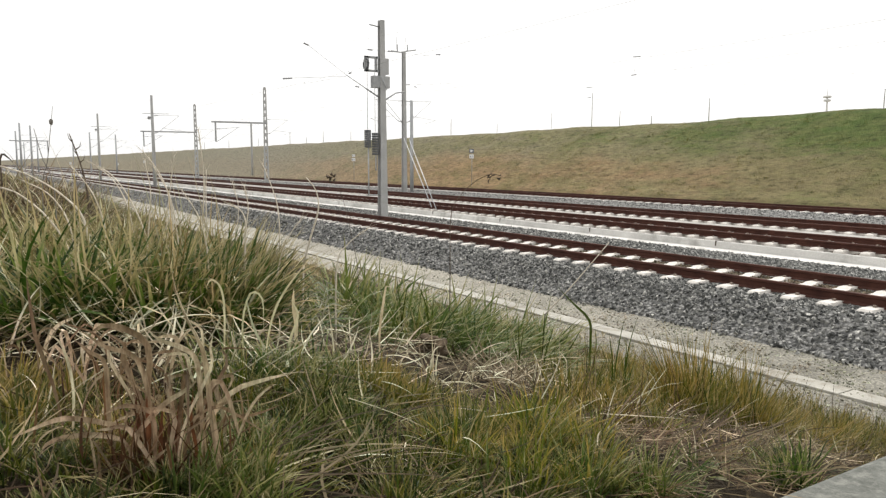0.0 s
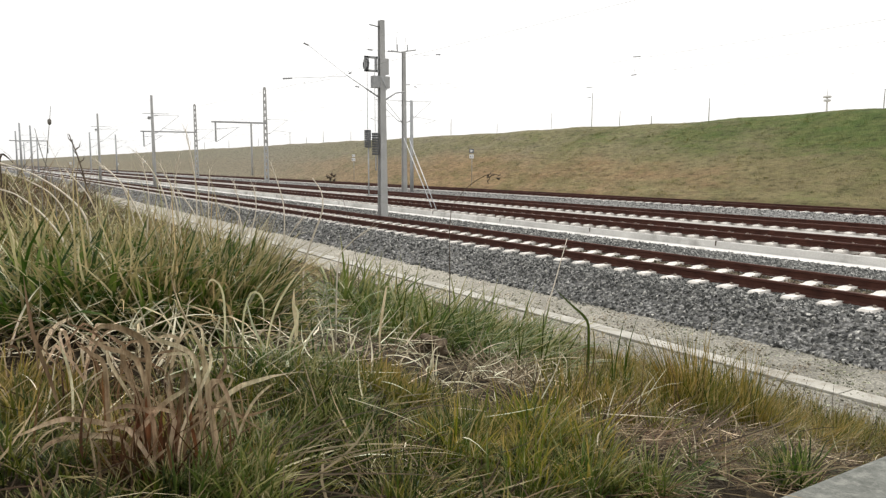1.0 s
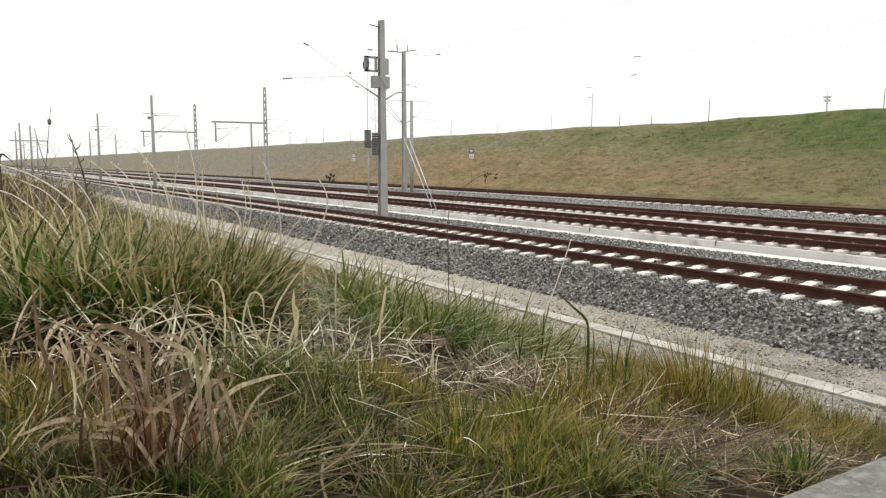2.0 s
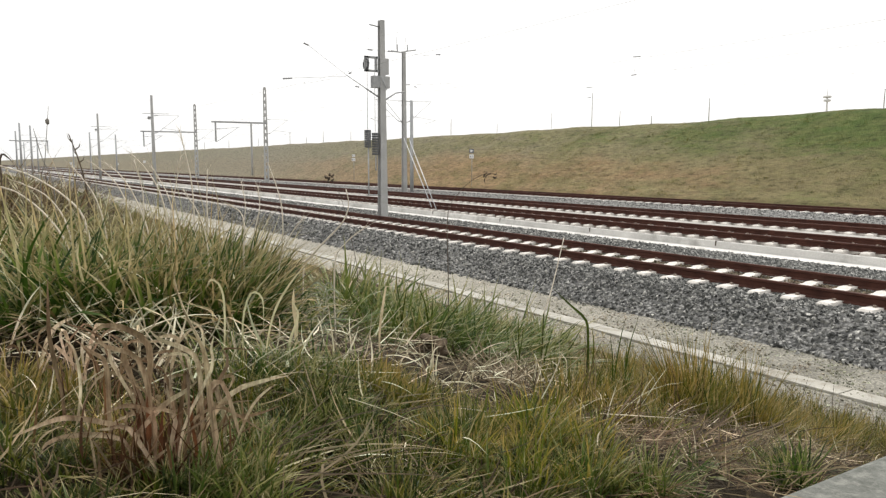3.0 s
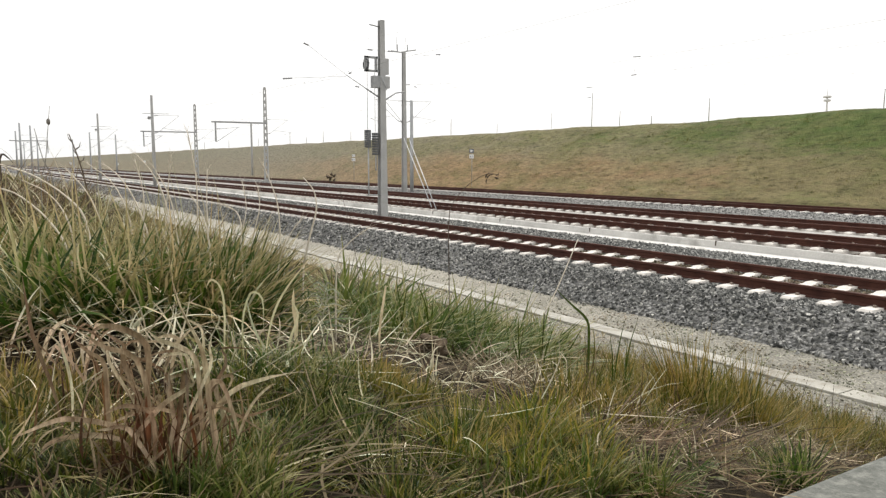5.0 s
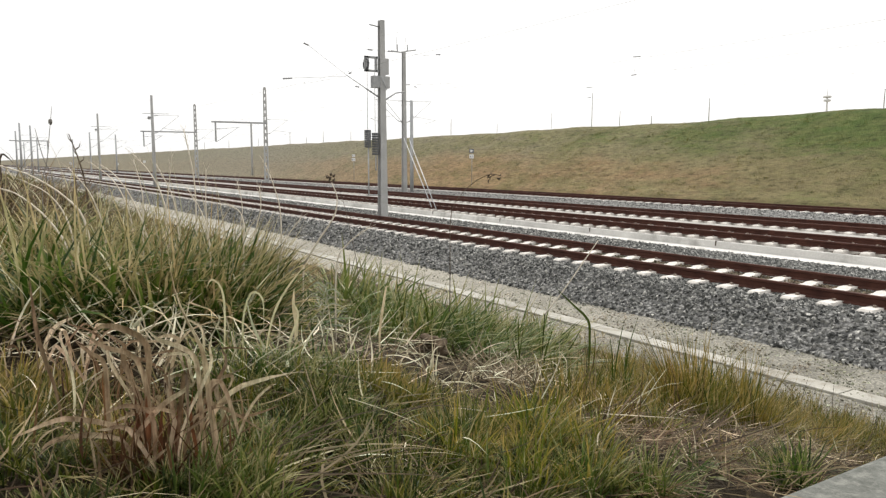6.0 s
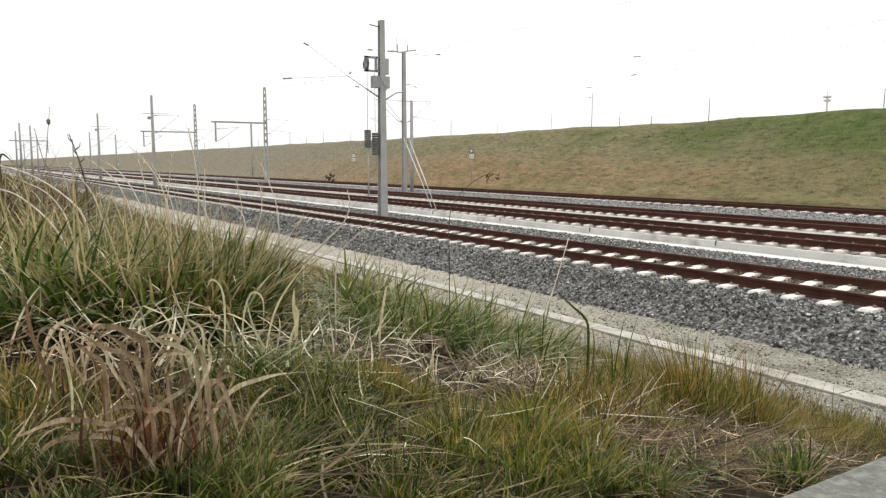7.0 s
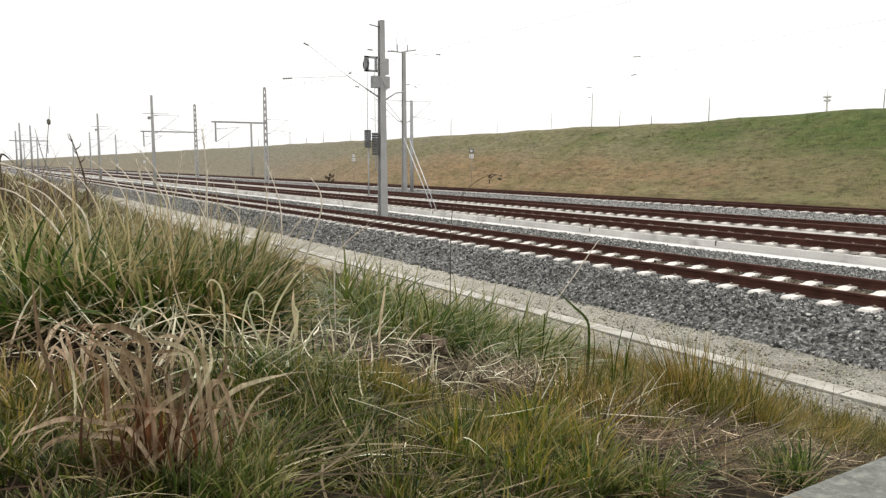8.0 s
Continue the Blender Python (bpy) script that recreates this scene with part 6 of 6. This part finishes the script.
# silvery herb among the bleached leaves
herb = [([(0, 0, -0.02), (-0.012, 0, 0.12), (0.01, 0, 0.24), (0.012, 0, 0.31)], 0.007, None)]
for i in range(26):
    a, h0 = i * 2.4, 0.08 + 0.0085 * i
    l = 0.15 - 0.003 * i
    herb.append(([(-0.005, 0, h0), (0.45 * l * math.cos(a), 0.45 * l * math.sin(a), h0 + 0.022), (l * math.cos(a), l * math.sin(a), h0 + 0.012 * (i % 3 - 1))], 0.008, None))
t, base = leaf_plant("silver_herb", -3.3, 1.42, herb, SILVER_M, "silvery blue-green herb with narrow leaves among dead straw", "herb")
sway(t, base, 0.6, 0.8, 1.1)


def reed_leaves(seed, n, height, spread, w):
    """Dead leaves that rise, kink and hang, no two alike."""
    r = random.Random(seed)
    res = []
    for i in range(n):
        a = r.uniform(0, 6.283)
        h = height * r.uniform(0.28, 1.0)
        d = spread * r.uniform(0.25, 1.0)
        ca, sa = math.cos(a), 0.6 * math.sin(a)
        bx0, by0 = r.uniform(-0.06, 0.06), r.uniform(-0.06, 0.06)
        kink = r.uniform(0.3, 0.6)
        hang = r.choice((-0.15, 0.05, 0.3, 0.55)) * h
        j = [r.uniform(-0.03, 0.03) for _ in range(6)]
        res.append(([(bx0, by0, -0.03), (bx0 + 0.1 * d * ca + j[0], by0 + 0.1 * d * sa, h * 0.4), (bx0 + kink * d * ca + j[1], by0 + kink * d * sa + j[2], h * 0.88),
                     (bx0 + (kink + 1) / 2 * d * ca + j[3], by0 + 0.75 * d * sa + j[4], h * 1.0 - hang * 0.3), (bx0 + d * ca + j[5], by0 + d * sa, h - hang)], w * r.uniform(0.45, 1.1), None))
    return res


reed_group = "dry broad-leaved reed clumps"
# the large clump: broad arching leaves, rusty sheaths at its core
hero = reed_leaves(3, 15, 0.31, 0.26, 0.012)
hero += [([(0.153, 0, -0.05), (0.132, 0.02, 0.11), (0.102, 0.02, 0.26), (0.078, 0, 0.36), (0.06, -0.01, 0.478)], 0.024, None),
         ([(-0.088, 0, -0.04), (-0.106, 0, 0.11), (-0.117, 0, 0.255), (-0.138, 0, 0.29), (-0.176, 0.01, 0.315)], 0.015, None),
         ([(-0.036, 0.03, -0.05), (-0.033, 0.03, 0.165), (-0.022, 0.02, 0.295), (-0.063, 0.01, 0.341), (-0.107, 0, 0.352), (-0.146, 0, 0.335)], 0.018, None),
         ([(-0.026, 0.02, -0.04), (-0.024, 0.02, 0.14), (-0.043, 0.01, 0.272), (-0.109, 0, 0.303), (-0.168, 0, 0.341)], 0.015, None),
         ([(0.091, 0.02, -0.04), (0.098, 0.02, 0.14), (0.092, 0.01, 0.26), (0.066, 0, 0.301), (0.02, 0, 0.32), (-0.009, 0, 0.343)], 0.016, None),
         ([(-0.015, -0.02, -0.01), (-0.017, -0.03, 0.10), (-0.073, -0.04, 0.132), (-0.157, -0.05, 0.152), (-0.219, -0.05, 0.144), (-0.319, -0.05, 0.105)], 0.016, None),
         ([(-0.041, -0.03, -0.01), (-0.049, -0.04, 0.09), (-0.107, -0.06, 0.118), (-0.171, -0.06, 0.117), (-0.21, -0.06, 0.102), (-0.233, -0.06, 0.076)], 0.014, None),
         ([(0.0, -0.03, -0.04), (0.01, -0.04, 0.14), (-0.014, -0.05, 0.178), (-0.059, -0.05, 0.181), (-0.105, -0.05, 0.159)], 0.012, None),
         ([(-0.026, -0.05, -0.04), (-0.04, -0.06, 0.043), (-0.06, -0.07, 0.055), (-0.089, -0.07, 0.043), (-0.119, -0.07, 0.021)], 0.014, None),
         ([(0.046, -0.06, -0.05), (0.036, -0.07, 0.008), (-0.022, -0.08, 0.004), (-0.08, -0.08, -0.011), (-0.138, -0.08, -0.029)], 0.012, None),
         ([(0.143, 0, -0.04), (0.124, 0, 0.14), (0.124, 0, 0.208), (0.152, 0, 0.222), (0.178, 0, 0.132), (0.188, 0, 0.097)], 0.015, None),
         ([(-0.041, -0.04, -0.02), (-0.026, -0.05, 0.019), (0.016, -0.05, 0.067), (0.055, -0.05, 0.093)], 0.009, None),
         ([(-0.024, -0.01, -0.05), (-0.021, -0.01, 0.085), (-0.016, 0, 0.19)], 0.014, SHEATH_M),
         ([(-0.047, 0, -0.02), (-0.042, 0, 0.10), (-0.044, 0, 0.19)], 0.012, SHEATH_M),
         ([(0.01, 0, -0.05), (0.006, 0, 0.06), (0.016, 0, 0.165)], 0.011, SHEATH_M),
         ([(-0.115, 0.03, -0.03), (-0.125, 0.02, 0.13), (-0.118, 0.01, 0.25)], 0.014, SHEATH_M),
         ([(0.046, 0.01, -0.05), (0.045, 0.01, 0.11), (0.063, 0, 0.245)], 0.011, SHEATH_M),
         ([(0.083, 0.02, -0.02), (0.079, 0.01, 0.11), (0.078, 0.01, 0.205)], 0.010, SHEATH_M)]
t, base = leaf_plant("reed_clump", -1.74, 0.33, hero, REED_M, "withered tawny reed clump with arching broad leaves", "reed clump", reed_group)
sway(t, base, 0, 1, 0, [(0, 0.5), (0.5, -0.1), (1.0, 0.0), (1.5, 0.2), (2.2, -0.2), (3.0, 0.9), (3.5, 0.6), (4.0, -0.1), (4.5, -0.2), (5.2, 0.2), (6.0, 0.2), (6.5, -0.1), (7.0, -0.4), (7.5, 0.1), (8.0, 0.3)])
for i, (x, y, n, h) in enumerate(((-1.82, 0.46, 6, 0.26), (-2.5, 0.16, 9, 0.28), (-2.05, 0.42, 6, 0.26), (-2.35, 0.3, 8, 0.26), (-2.4, 0.55, 8, 0.26))):
    t, base = leaf_plant("reed_clump", x, y, reed_leaves(20 + i, n, h, 0.26, 0.012), REED_M, "withered tawny reed clump with arching broad leaves", "reed clump", reed_group)
    sway(t, base, 0.7, 0.75, i * 1.3)
p = np.concatenate([np.array([-1.76, 0.35]) + rng.normal(0, 1, (150, 2)) * (0.05, 0.08), np.array([-2.0, 0.4]) + rng.normal(0, 1, (30, 2)) * (0.12, 0.14), np.array([-2.35, 0.3]) + rng.normal(0, 1, (30, 2)) * (0.14, 0.2)])
lawn("reed_thicket", on_land(p, -0.02), (0, 30), (-10, 90), (0.10, 0.28), (0.004, 0.009), RUSSET_M, "thin withered leaves standing among the reed clumps", 6)
# one tall leaf that bows in the gusts
t, base = leaf_plant("dead_leaf_grass", -2.0, 0.09, [([(0.09, 0, -0.02), (0.067, 0, 0.14), (0.047, 0, 0.213), (0.025, 0, 0.281), (0.018, 0, 0.35), (0.017, 0, 0.42)], 0.012, None), ([(0.10, 0, 0.0), (0.11, 0, 0.16), (0.09, 0, 0.25), (0.05, 0, 0.285)], 0.009, None)], REED_M, "tall pale dead leaf bowing in the gusts", "grass plant", "bleached single leaves")
sway(t, base, 0, 1, 0, [(0, 0), (0.2, 2), (0.5, 1), (0.8, -3), (1.0, -1), (1.4, -5), (1.6, -2), (2.2, 2), (2.8, 4), (3.0, 7), (3.2, 4), (3.4, 5), (3.6, -2), (3.8, 0), (4.2, -1), (4.5, 2), (5.2, -2), (6.0, 1), (6.5, 0), (7.2, -2), (8.0, 2)])

# burrow with thrown-up earth
bm = bmesh.new()
bmesh.ops.create_icosphere(bm, subdivisions=4, radius=0.085)
for v in bm.verts:
    c = v.co.copy()
    k = 1 + 0.35 * noise.noise(c * 22) + 0.25 * noise.noise(c * 9)
    v.co = Vector((c.x * 1.1 * k, c.y * 1.35 * k, c.z * 0.9 * k))
    hole = (c - Vector((0.045, -0.065, 0.0))).length
    if hole < 0.075:
        v.co += Vector((-0.12, 0.08, -0.05)) * (1 - hole / 0.075) ** 0.5
for f in bm.faces:
    f.smooth = True
bx, by = -3.72, 2.26
b = tagged(link_mesh("burrow_mound", bm, EARTH_M), "small dark burrow with thrown-up brown earth in the grass", "earth mound")
b.matrix_world = pose(bx, by, float(land(bx, by)) + 0.075)


# ---------------------------------------------------------------- wind
def leaning(base, right, ahead, yaw):
    return Matrix.Translation(base) @ Matrix.Rotation(radians(right), 4, AHEAD) @ Matrix.Rotation(radians(ahead), 4, ACROSS) @ Matrix.Rotation(yaw, 4, "Z")


def away(a):
    """How far the swinging stem tips back as it straightens up."""
    return math.acos(min(1.0, 0.76 / math.cos(radians(a))))


def motions():
    ways = math.atan2(ACROSS.y, ACROSS.x)
    walk(swing, [(t, leaning(SWING_FOOT, 0.04 * (a - 25), 0, ways)) for t, a in SWING])
    walk(upper, [(t, Matrix.Translation((0, 0, 0.48)) @ Matrix.Rotation(radians(a - 2) + 0.2 * away(a), 4, "Y") @ Matrix.Rotation(-away(a), 4, "X")) for t, a in SWING])
    walk(wave, [(0.0, leaning(WAVE_FOOT, 0, 0, ways)), (8.0, leaning(WAVE_FOOT, 0, 0, ways))])
    walk(whip, [(t, Matrix.Translation((0.02, 0, 0.348)) @ Matrix.Rotation(radians(a), 4, "Y")) for t, a in WHIP])
    for ob, base, amount, rate, phase, table, yaw in SWAYING:
        turn = ways + radians(yaw)
        if table:
            rows = [(t, leaning(base, a, 0.15 * a * math.sin(t), turn)) for t, a in table]
        else:
            rows = []
            for k in range(33):
                t = k * 0.25
                gust = 0.65 + 0.35 * math.sin(0.9 * t + 0.4)
                a = amount * gust * (math.sin(2 * math.pi * rate * t + phase) + 0.45 * math.sin(2 * math.pi * rate * 0.43 * t + 2 * phase))
                rows.append((t, leaning(base, a, 0.4 * amount * math.sin(2 * math.pi * rate * 0.8 * t + phase * 1.7), turn)))
        walk(ob, rows)


motions()
